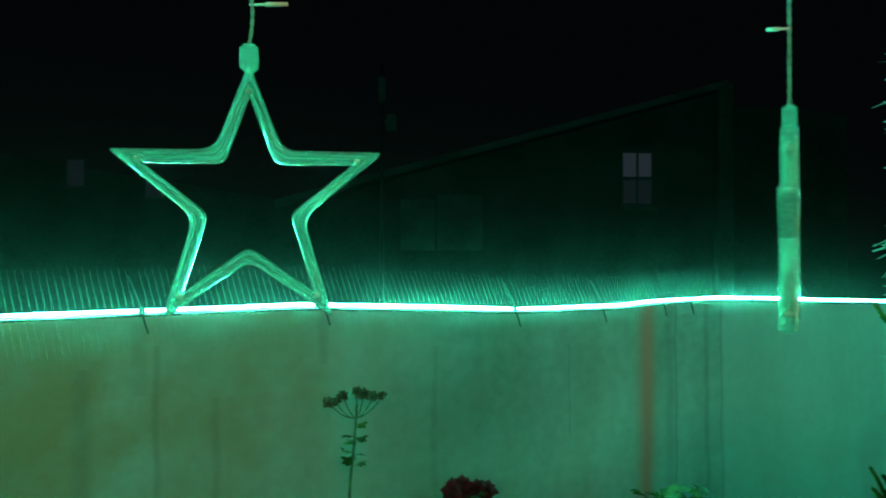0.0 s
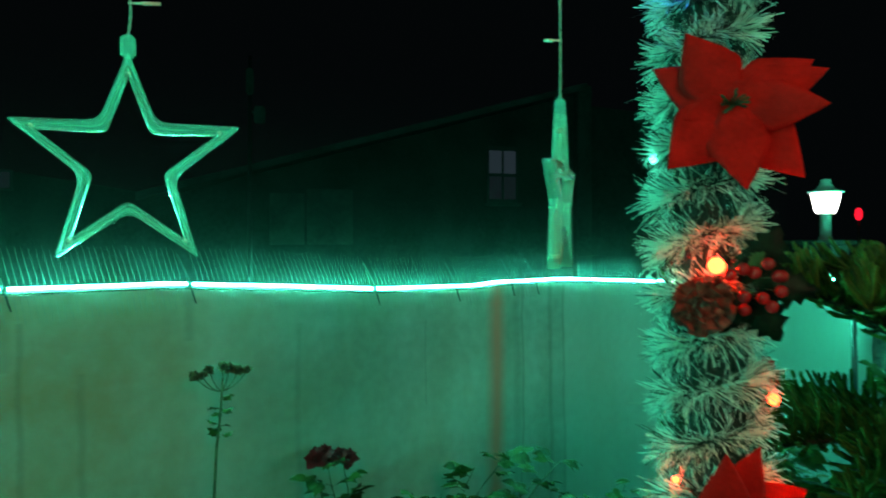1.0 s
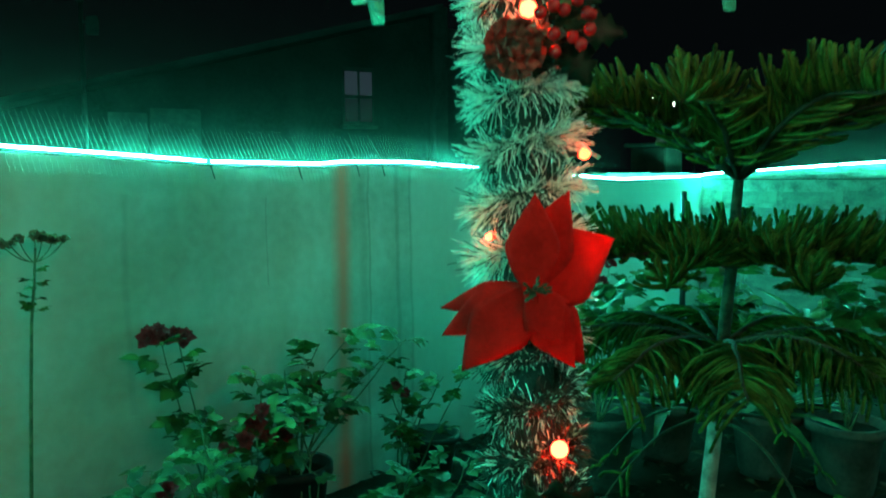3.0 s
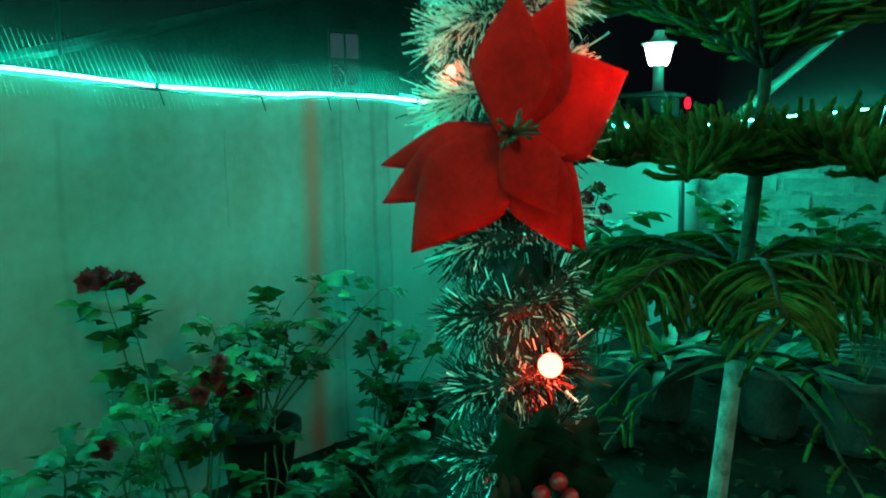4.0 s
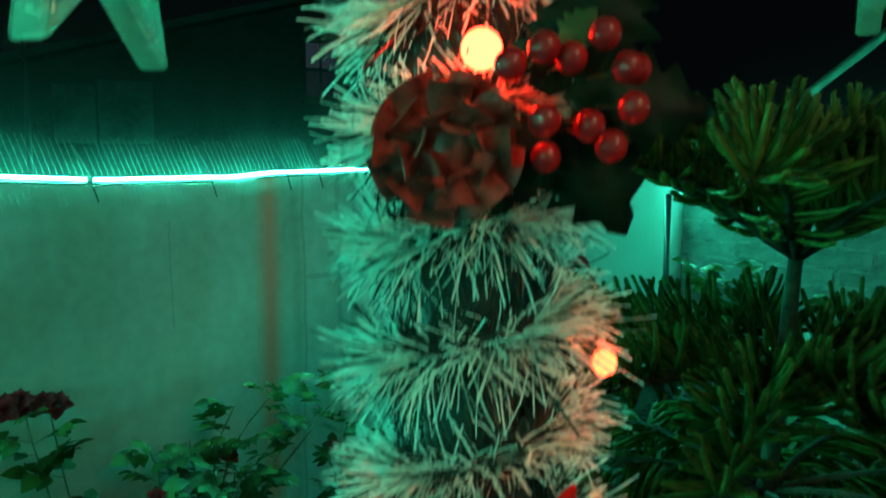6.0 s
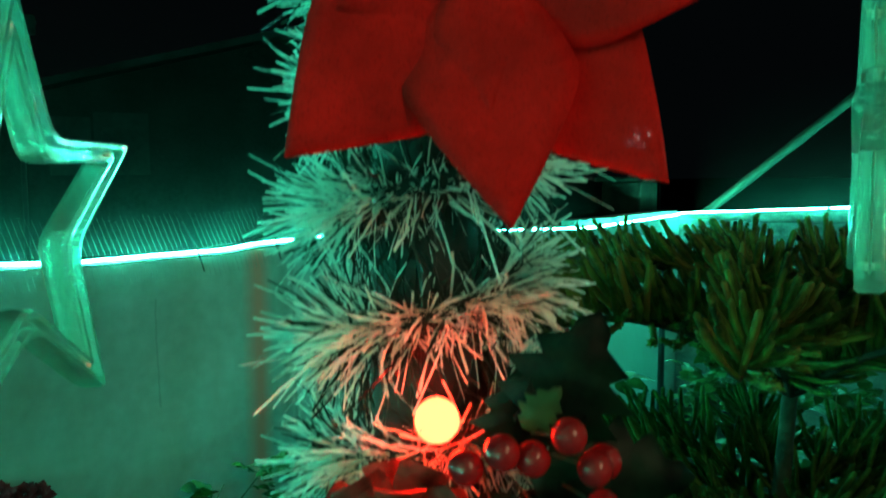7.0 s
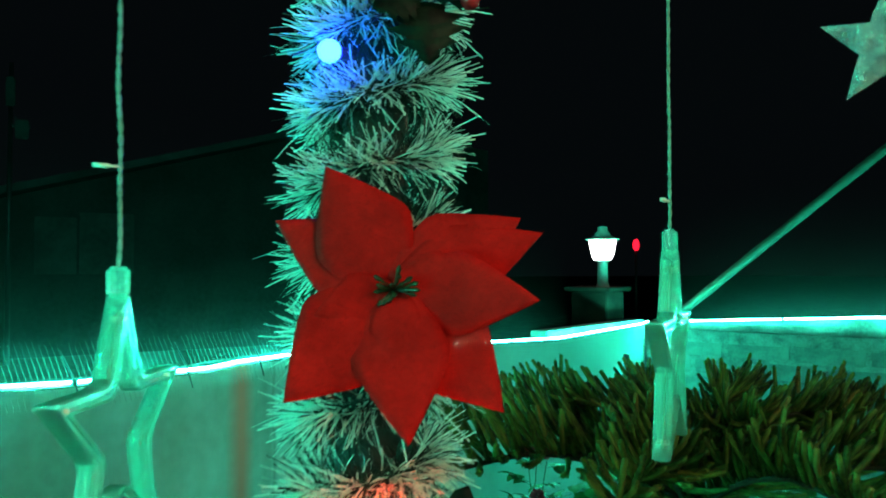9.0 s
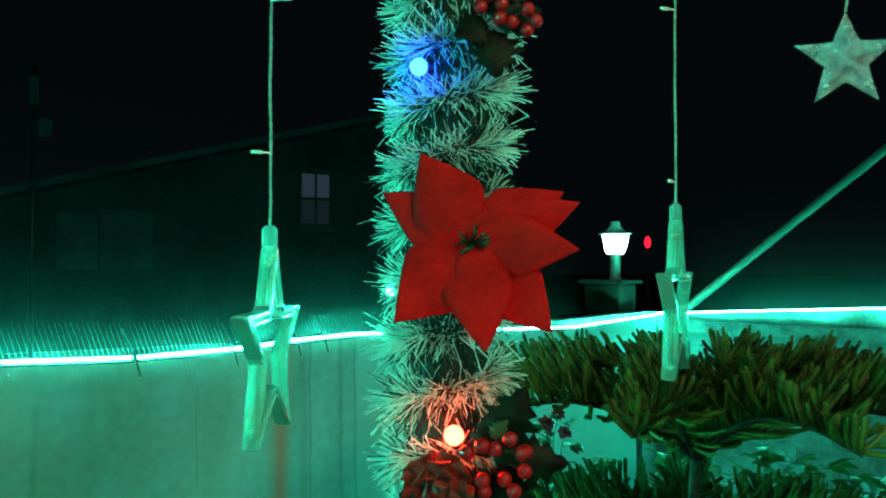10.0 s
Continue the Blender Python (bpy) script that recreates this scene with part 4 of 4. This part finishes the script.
                data.append(tube_data(q + [q[3] + tip * 0.003], [rr * 0.75, rr * 1.05, rr * 1.1, rr * 0.95, rr * 0.4], 6, True))
                for _ in range(64):
                    f = rng.uniform(0.04, 1.0)
                    seg = min(2, int(f * 3))
                    pp = q[seg].lerp(q[seg + 1], f * 3 - seg)
                    ax = (q[seg + 1] - q[seg]).normalized()
                    nd = Vector((rng.uniform(-1, 1), rng.uniform(-1, 1), rng.uniform(-1, 1)))
                    nd = (nd - ax * nd.dot(ax)).normalized()
                    s2 = nd.cross(ax) * 0.0013
                    pp = pp + nd * rr * 0.7
                    e = pp + (nd * 0.72 + ax).normalized() * rng.uniform(0.0045, 0.0075)
                    data.append(([pp - s2, pp + s2, e], [(0, 1, 2)]))
            V, F = joined(data)
            tagged(part_mesh("foliage", pydata("foliage", V, F), M_NEEDLE if k in (0, 4) else M_NEEDLE_LOW, br, "", True), kind="stuff")


araucaria()


# ---- pots and plants ----
def pot(name, loc, r, h, material, label, group, rim=0.012):
    t = thing(name, Matrix.Translation(loc), label, "plant pot", group)
    vs, fs = lathe([(0.001, 0), (r * 0.72, 0), (r * 0.76, h * 0.1), (r * 0.95, h * 0.86), (r * 0.97, h * 0.87), (r + rim, h * 0.88), (r + rim, h), (r - 0.008, h), (r * 0.92, h * 0.86), (0.001, h * 0.86)], 30, 0.006)
    part_mesh("body", pydata("body", vs, fs), material, t, "", True)
    vs, fs = lathe([(r * 0.925, h * 0.875), (r * 0.5, h * 0.89), (0.001, h * 0.885)], 20)
    part_mesh("soil", pydata("soil", vs, fs), M_SOIL, t)
    return t


def rose_blossom(parent, loc, r, rng, material=None):
    data = []
    tilt = Matrix.Rotation(rng.uniform(0.5, 1.3), 3, "X") @ Matrix.Rotation(rng.uniform(0, 6), 3, "Z")
    for i in range(20):
        w = i * 2.4
        lay = i / 19
        el = 1.35 - 1.6 * lay
        d = tilt @ Vector((math.cos(w) * math.cos(el), math.sin(w) * math.cos(el), math.sin(el)))
        o = tilt @ Vector((math.cos(w) * 0.25 * lay, math.sin(w) * 0.25 * lay, 0.1 - 0.3 * lay))
        data.append(leaf_data(Vector(loc) + o * r, d, tilt @ Vector((-math.cos(w), -math.sin(w), 0.5)), r * (0.8 + 0.25 * lay), r * (0.7 + 0.4 * lay), 0.55, -0.35, 5, 0.62))
    V, F = joined(data)
    return part_mesh("blossom", pydata("blossom", V, F), material or M_ROSE, parent, "small faded bud" if material else "dark red blossom", True)


def compound_leaf(at, d, size, rng):
    """A rose leaf: five leaflets on a stalk."""
    d = Vector(d).normalized()
    up = Vector((rng.uniform(-0.5, 0.5), rng.uniform(-0.5, 0.5), 1)).normalized()
    side = d.cross(up)
    if side.length < 0.01:
        side = Vector((1, 0, 0))
    side.normalize()
    up = side.cross(d)
    out = [tube_data([at, at + d * size], 0.0008, 4, False)]
    for f, sg in ((0.45, -1), (0.45, 1), (0.78, -1), (0.78, 1), (1.0, 0)):
        a = at + d * size * f
        dd = (d * (0.55 if sg else 1) + side * sg + up * rng.uniform(-0.25, 0.1)).normalized()
        out.append(leaf_data(a, dd, up + Vector((rng.uniform(-.3, .3), rng.uniform(-.3, .3), 0)), size * rng.uniform(0.55, 0.78), size * rng.uniform(0.44, 0.58), 0.2, 0.25, 5, 0.72))
    return out


def rose_bush(name, base, canes, label, seed, leaf=None, size=0.042, dens=9, blossoms=(), top=0.35, bud_r=0.028):
    """canes: tip points; leaves thicken towards the tips; blossoms: points."""
    t = thing(name, Matrix.Translation(base), label, "plant", "plants along the wall")
    b0 = Vector(base)
    rng = random.Random(seed)
    data = []
    for tip in canes:
        e = Vector(tip) - b0
        pts = bend((rng.uniform(-0.02, 0.02), rng.uniform(-0.02, 0.02), 0), e, (rng.uniform(-0.05, 0.05), rng.uniform(-0.03, 0.03), rng.uniform(0.0, 0.05)), 9, 0.006)
        tube("cane", pts, [0.0048 * (1 - 0.65 * i / 9) for i in range(10)], M_STEM, t, 6)
        for _ in range(dens):
            f = top + (1 - top) * rng.random() ** 0.7
            i = min(8, int(f * 9))
            p = pts[i].lerp(pts[i + 1], f * 9 - i)
            w = rng.uniform(0, 6.28)
            data += compound_leaf(p, (math.cos(w), math.sin(w) * 0.7, rng.uniform(-0.1, 0.7)), 1.5 * size * rng.uniform(0.7, 1.25), rng)
    V, F = joined(data)
    tagged(part_mesh("foliage", pydata("foliage", V, F), leaf or M_LEAF, t, "", True), kind="stuff")
    for p in blossoms:
        rose_blossom(t, Vector(p) - b0, bud_r * rng.uniform(0.8, 1.15), rng)
    return t


def on_wall(s, off, z):
    p = LEFT @ Vector((s, off, z))
    return (p.x, p.y, p.z)


# tall single rose cane with a spray of buds
def tall_rose():
    b = on_wall(-0.635, -0.09, 0.0)
    t = thing("tall_rose", Matrix.Translation(b), "tall bare rose cane with a spray of withered buds", "plant", "plants along the wall")
    b0 = Vector(b)
    W = lambda s, off, z: Vector(on_wall(s, off, z)) - b0
    rng = random.Random(8)
    main = [W(-0.635, -0.09, 0), W(-0.650, -0.09, 0.3), W(-0.635, -0.09, 0.62), W(-0.620, -0.085, 0.85), W(-0.607, -0.085, 0.96), W(-0.600, -0.085, 1.06)]
    tube("cane", main, [0.006, 0.0055, 0.005, 0.0045, 0.004, 0.003], M_STEM, t, 7)
    data = []
    for s, z in ((-0.69, 1.075), (-0.66, 1.07), (-0.635, 1.085), (-0.60, 1.095), (-0.555, 1.08), (-0.525, 1.078), (-0.58, 1.088)):
        e = W(s, -0.085 + rng.uniform(-0.02, 0.02), z)
        tube("twig", bend(W(-0.603, -0.085, 1.02), e, (0, 0, -0.012), 5), 0.0018, M_STEM, t, 5)
        rose_blossom(t, e, 0.016, rng, M_BUD)
    for _ in range(9):
        z = rng.uniform(0.88, 1.0)
        data += compound_leaf(W(-0.610, -0.085, z), (rng.uniform(-1, 1), rng.uniform(-1, 1), 0.3), 0.03, rng)
    V, F = joined(data)
    tagged(part_mesh("foliage", pydata("foliage", V, F), M_LEAF, t, "", True), kind="stuff")


tall_rose()

ow = on_wall
pot("plant_pot", ow(0.145, -0.24, 0), 0.12, 0.275, M_POTB, "round black plastic pot holding a rose bush", "pots along the wall")
rose_bush("rose_bush", ow(0.15, -0.24, 0.235), [ow(0.02, -0.2, 0.62), ow(0.13, -0.22, 0.60), ow(0.30, -0.2, 0.66), ow(0.42, -0.22, 0.67), ow(0.70, -0.24, 0.62), ow(0.62, -0.2, 0.56), ow(0.22, -0.3, 0.5)],
          "leafy rose bush with arching canes in a black pot", 31, None, 0.045, 8, [ow(0.24, -0.24, 0.53), ow(0.16, -0.3, 0.42)])
rose_bush("rose_bush", ow(-0.12, -0.34, 0.0), [ow(-0.22, -0.05, 0.73), ow(-0.16, -0.05, 0.72), ow(-0.02, -0.25, 0.52), ow(-0.22, -0.3, 0.48), ow(-0.08, -0.35, 0.45), ow(0.05, -0.3, 0.5)],
          "rose bush with dark red blossoms against the plaster wall", 32, None, 0.05, 9,
          [ow(-0.26, -0.04, 0.75), ow(-0.225, -0.04, 0.765), ow(-0.205, -0.04, 0.73), ow(-0.17, -0.04, 0.745), ow(-0.135, -0.04, 0.73), ow(-0.05, -0.3, 0.47), ow(-0.02, -0.3, 0.51), ow(-0.1, -0.32, 0.44), ow(-0.16, -0.3, 0.41), ow(-0.02, -0.33, 0.43), ow(0.05, -0.3, 0.40)], 0.45, 0.032)
rose_bush("variegated_shrub", ow(-0.33, -0.42, 0.0), [ow(-0.40, -0.42, 0.52), ow(-0.31, -0.42, 0.55), ow(-0.25, -0.40, 0.48), ow(-0.36, -0.45, 0.40), ow(-0.28, -0.45, 0.42)],
          "pale-leaved variegated shrub among the roses", 33, M_LEAF2, 0.030, 5, [], 0.45)
rose_bush("variegated_shrub", ow(0.10, -0.36, 0.0), [ow(0.06, -0.36, 0.50), ow(0.12, -0.36, 0.56), ow(0.05, -0.38, 0.36)], "pale-leaved variegated shrub beside the black pot", 34, M_LEAF2, 0.036, 6, [], 0.6)
rose_bush("rose_bush", ow(-0.55, -0.40, 0.0), [ow(-0.70, -0.4, 0.40), ow(-0.52, -0.42, 0.43), ow(-0.45, -0.4, 0.46), ow(-0.62, -0.45, 0.36), ow(-0.85, -0.4, 0.38), ow(-0.40, -0.5, 0.35)],
          "low rose bush with small red blossoms by the wall", 35, M_LEAF3, 0.045, 8, [ow(-0.42, -0.42, 0.40), ow(-0.78, -0.42, 0.40), ow(-0.80, -0.44, 0.36)], 0.3)
rose_bush("rose_bush", ow(0.62, -0.28, 0.0), [ow(0.55, -0.28, 0.45), ow(0.66, -0.28, 0.52), ow(0.85, -0.3, 0.45), ow(1.02, -0.3, 0.48), ow(0.74, -0.3, 0.36), ow(0.5, -0.35, 0.33)],
          "sparse rose bush with small buds near the pilaster", 36, None, 0.038, 9, [ow(0.60, -0.28, 0.46), ow(0.63, -0.3, 0.43), ow(0.55, -0.34, 0.30)], 0.35, 0.018)
rose_bush("ground_shrub", ow(0.30, -0.62, 0.0), [ow(0.1, -0.6, 0.26), ow(0.3, -0.65, 0.30), ow(0.5, -0.6, 0.27), ow(-0.1, -0.62, 0.28), ow(0.65, -0.6, 0.24), ow(0.4, -0.7, 0.2)],
          "low leafy shrub in front of the pots", 37, M_LEAF3, 0.050, 9, [], 0.2)
rose_bush("ground_shrub", ow(-0.42, -0.66, 0.0), [ow(-0.6, -0.6, 0.27), ow(-0.4, -0.65, 0.30), ow(-0.2, -0.6, 0.27), ow(-0.75, -0.62, 0.28), ow(-0.3, -0.7, 0.2), ow(-0.95, -0.6, 0.3)],
          "low leafy shrub at the foot of the wall", 38, M_LEAF3, 0.050, 9, [], 0.2)
pot("plant_pot", ow(0.86, -0.22, 0), 0.11, 0.2, M_POTB, "small black pot near the pilaster", "pots along the wall")


def strap_plant(loc, n, ln, label, seed, name="strap_leaf_plant"):
    t = thing(name, Matrix.Translation(loc), label, "plant", "potted plants by the corner")
    rng = random.Random(seed)
    for i in range(n):
        w = rng.uniform(0, 6.28)
        e = rng.uniform(0.25, 1.1)
        vs, fs = leaf_data((0, 0, 0), (math.cos(w), math.sin(w), e), (0, 0, 1), ln * rng.uniform(0.7, 1.1), ln * 0.13, 0.3, 0.45, 7, 0.7)
        part_mesh("leaf", pydata("leaf", vs, fs), M_STRAP, t, "", True)
    return t


def corner_pots():
    spots = [((2.43, 2.42, 0), 0.135, 0.27, 0), ((2.60, 2.16, 0), 0.14, 0.28, 1), ((2.16, 2.72, 0), 0.13, 0.26, 2), ((1.72, 2.55, 0), 0.14, 0.30, 3), ((2.95, 2.75, 0), 0.14, 0.28, 4), ((2.75, 3.1, 0), 0.14, 0.28, 5), ((3.1, 2.2, 0), 0.15, 0.3, 6)]
    for loc, r, h, k in spots:
        pot("plant_pot", loc, r, h, M_POTC, "grey cement pot with a rolled rim on the soil", "pots by the corner", 0.016)
        top = (loc[0], loc[1], h * 0.88)
        if k in (0, 2, 4):
            strap_plant((top[0], top[1], top[2]), 22, 0.42, "strap-leaved plant in a cement pot", 50 + k)
            if k != 2:
                strap_plant((top[0] + 0.03, top[1] + 0.04, top[2] + 0.28), 16, 0.32, "tall strap-leaved shoot in a cement pot", 70 + k)
        else:
            rose_bush("potted_shrub", top, [(loc[0] + dx, loc[1] + dy, 0.62 + 0.12 * ((k + j) % 3)) for j, (dx, dy) in enumerate(((0.1, 0.05), (-0.12, 0.02), (0.02, -0.12), (0.05, 0.14), (-0.06, -0.1)))],
                      "leafy shrub in a cement pot", 60 + k, M_STRAP, 0.07, 12, [(loc[0], loc[1], 0.83)] if k == 3 else [], 0.25)


corner_pots()
rose_bush("red_flowered_shrub", (1.98, 3.02, 0), [(1.94, 3.0, 0.88), (2.0, 3.0, 0.92), (2.06, 3.05, 0.82), (1.9, 3.0, 0.7)], "slender shrub with small red flowers by the wall", 80, M_LEAF3, 0.05, 6, [(1.94, 3.0, 0.9), (2.0, 3.0, 0.94), (2.06, 3.05, 0.84)], 0.5, 0.03)
st = thing("stake", Matrix.Translation((2.95, 3.70, 0)), "thin dark upright stake near the wall corner", "stake")
tube("pole", [(0, 0, -0.05), (0.005, 0, 0.7), (0, 0, 1.16)], 0.018, M_DARKPLASTIC, st, 8)


# ---- beyond the walls ----
def gate_pillar():
    m = pose(3.60, 4.86, 0, 0, 0, 29)
    t = thing("gate_pillar", m, "square plastered pillar with a slab cap behind the wall corner", "pillar")
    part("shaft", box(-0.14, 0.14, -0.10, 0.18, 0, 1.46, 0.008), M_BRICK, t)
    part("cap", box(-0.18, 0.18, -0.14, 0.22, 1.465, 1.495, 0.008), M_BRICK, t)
    lm = thing("pillar_lamp", pose(3.60, 4.86, 1.495), "lit white glass lantern on a short stand", "lamp")
    vs, fs = lathe([(0.05, 0), (0.045, 0.015), (0.038, 0.03), (0.036, 0.17), (0.05, 0.19)], 16)
    part_mesh("stand", pydata("stand", vs, fs), M_LAMPMETAL, lm, "", True)
    vs, fs = lathe([(0.058, 0.19), (0.075, 0.22), (0.092, 0.30), (0.097, 0.335)], 20)
    part_mesh("glass", pydata("glass", vs, fs), M_LAMPGLASS, lm, "glowing white glass", True)
    vs, fs = lathe([(0.001, 0.355), (0.122, 0.345), (0.118, 0.335), (0.06, 0.368), (0.05, 0.385), (0.035, 0.40), (0.035, 0.43), (0.001, 0.435)], 20)
    part_mesh("hood", pydata("hood", vs, fs), M_HOOD, lm, "", True)


gate_pillar()
red = thing("red_signal_light", Matrix.Translation((12.49, 16.24, 2.19)), "small red light glowing in the dark beyond the wall", "lamp")
lens = ball(0.10, 12, 8)
bmesh.ops.scale(lens, vec=(0.8, 0.8, 1.5), verts=lens.verts[:])
part("lens", lens, M_REDSIGNAL, red, "", True)
tube("mast", [(0, 0, -2.19), (0, 0, -0.1)], 0.03, M_DARKPLASTIC, red, 8)

bb = thing("bamboo_pole", RIGHT, "slanting bamboo pole rising over the block wall", "pole")
ps, rs = [], []
for i in range(41):
    a = i / 40
    ps.append((0.05 + 3.1 * a, 0.21, 1.22 + 2.45 * a + 0.03 * math.sin(a * 3)))
    rs.append(0.030 * (1 - 0.25 * a) * (1.10 if i % 4 == 0 else 1.0))
tube("culm", ps, rs, M_BAMBOO, bb, 12)


def far_house():
    m = pose(2.0, 16.5, 0, 0, 0, 8)
    t = thing("neighbour_house", m, "dim neighbouring house with a lean-to roof and paned window", "house")

    def prism(outline, y0, y1):
        """An upright slab with the outline given as (x, z) corners."""
        bm = bmesh.new()
        a = [bm.verts.new((x, y0, z)) for x, z in outline]
        b = [bm.verts.new((x, y1, z)) for x, z in outline]
        bm.faces.new(a)
        bm.faces.new(b[::-1])
        n = len(a)
        for i in range(n):
            bm.faces.new((a[i], b[i], b[(i + 1) % n], a[(i + 1) % n]))
        bmesh.ops.recalc_face_normals(bm, faces=bm.faces[:])
        return bm
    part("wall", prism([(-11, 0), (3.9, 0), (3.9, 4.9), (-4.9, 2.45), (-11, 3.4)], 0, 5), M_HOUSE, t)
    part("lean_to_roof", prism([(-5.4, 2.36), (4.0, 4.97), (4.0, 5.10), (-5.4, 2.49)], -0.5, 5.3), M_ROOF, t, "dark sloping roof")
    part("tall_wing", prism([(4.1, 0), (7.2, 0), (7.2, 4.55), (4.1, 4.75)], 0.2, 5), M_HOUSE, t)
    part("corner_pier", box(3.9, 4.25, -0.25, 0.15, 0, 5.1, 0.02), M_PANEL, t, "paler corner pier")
    wx, wz = 2.15, 3.05
    win = part("window", box(wx - 0.36, wx + 0.36, -0.06, -0.005, wz - 0.62, wz + 0.62, 0.01), M_FRAME, t, "dark framed window")
    for i in range(2):
        for j in range(2):
            part("pane", box(wx - 0.32 + 0.345 * i, wx - 0.03 + 0.335 * i, -0.07, -0.062, wz - 0.55 + 0.57 * j, wz - 0.05 + 0.57 * j), M_WINDOW if j else M_WINDOW_LOW, win)
    part("sill", box(wx - 0.42, wx + 0.42, -0.14, -0.005, wz - 0.70, wz - 0.63, 0.01), M_PANEL, win)
    for x0, x1, z0, z1 in ((-2.9, -2.2, 1.5, 2.55), (-2.15, -1.2, 1.5, 2.65)):
        part("door_panel", box(x0, x1, -0.05, -0.005, z0, z1, 0.015), M_PANEL, t, "faded pale door panel")
    for x0, x1, z0, z1 in ((-9.35, -9.05, 2.75, 3.25), (-7.9, -7.6, 2.55, 2.85)):
        w2 = part("small_window", box(x0 - 0.04, x1 + 0.04, -0.05, -0.005, z0 - 0.04, z1 + 0.04, 0.01), M_FRAME, t)
        part("pane", box(x0, x1, -0.06, -0.052, z0, z1), M_WINDOW_LOW, w2)
    up = thing("utility_pole", pose(-1.2, 15.2, 0), "thin dark utility pole with pale fittings in the dark", "pole")
    tube("shaft", [(0, 0, -0.05), (0.02, 0, 5.1)], [0.05, 0.035], M_DARKPLASTIC, up, 8)
    part("insulator", box(-0.05, 0.09, -0.10, -0.03, 4.35, 4.85, 0.02), M_PANEL, up)
    part("meter_box", box(0.10, 0.30, -0.16, -0.03, 3.80, 4.12, 0.02), M_PANEL, up)
    part("bracket", box(-0.02, 0.32, -0.03, 0.0, 4.0, 4.05, 0.005), M_DARKPLASTIC, up)


far_house()


# ---- the house behind the camera, with its porch lamp ----
hw = thing("house_wall", Matrix.Identity(4), "plain cream house wall behind the porch", "wall", kind="structure")
part("wall_face", box(-5, 5, -2.25, -2.05, 0, 3.0), M_HOMEWALL, hw)
pc = thing("ceiling", Matrix.Identity(4), "plain cream porch ceiling", "ceiling", kind="structure")
part("slab", box(-5, 5, -2.05, 0.5, 2.62, 2.72), M_HOMEWALL, pc)
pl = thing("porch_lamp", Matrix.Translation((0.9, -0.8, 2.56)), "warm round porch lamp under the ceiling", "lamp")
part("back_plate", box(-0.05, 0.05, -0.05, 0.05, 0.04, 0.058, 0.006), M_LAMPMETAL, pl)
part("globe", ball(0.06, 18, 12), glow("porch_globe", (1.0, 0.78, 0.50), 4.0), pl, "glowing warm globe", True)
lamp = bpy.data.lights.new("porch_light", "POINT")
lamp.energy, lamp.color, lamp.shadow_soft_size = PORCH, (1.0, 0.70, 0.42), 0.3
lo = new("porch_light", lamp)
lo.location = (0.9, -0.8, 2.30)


# ---- the blocks of the far wall ----
def blocks():
    meshes = []
    for k in range(5):
        bm = box(-0.194, 0.194, -0.012, 0.05, -0.049, 0.049, 0.008)
        for v in bm.verts:
            v.co += Vector((noise.noise((v.co.x * 40, v.co.z * 40, k)), noise.noise((v.co.x * 40, v.co.z * 40, k + 9)), noise.noise((v.co.x * 40, v.co.z * 40, k + 5)))) * 0.004
        me = bpy.data.meshes.new("block")
        bm.to_mesh(me)
        bm.free()
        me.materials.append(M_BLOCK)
        meshes.append(me)
    rng = random.Random(4)
    for row in range(10):
        z = 0.06 + row * 0.1155
        for col in range(12):
            x = 0.13 + col * 0.412 + (0.206 if row % 2 else 0)
            ob = new("block", meshes[rng.randrange(5)])
            ob.parent = WALL_R
            ob.location = (x, rng.uniform(-0.004, 0.004), z)
            ob.rotation_euler = (0, rng.uniform(-0.01, 0.01), rng.uniform(-0.01, 0.01))


blocks()
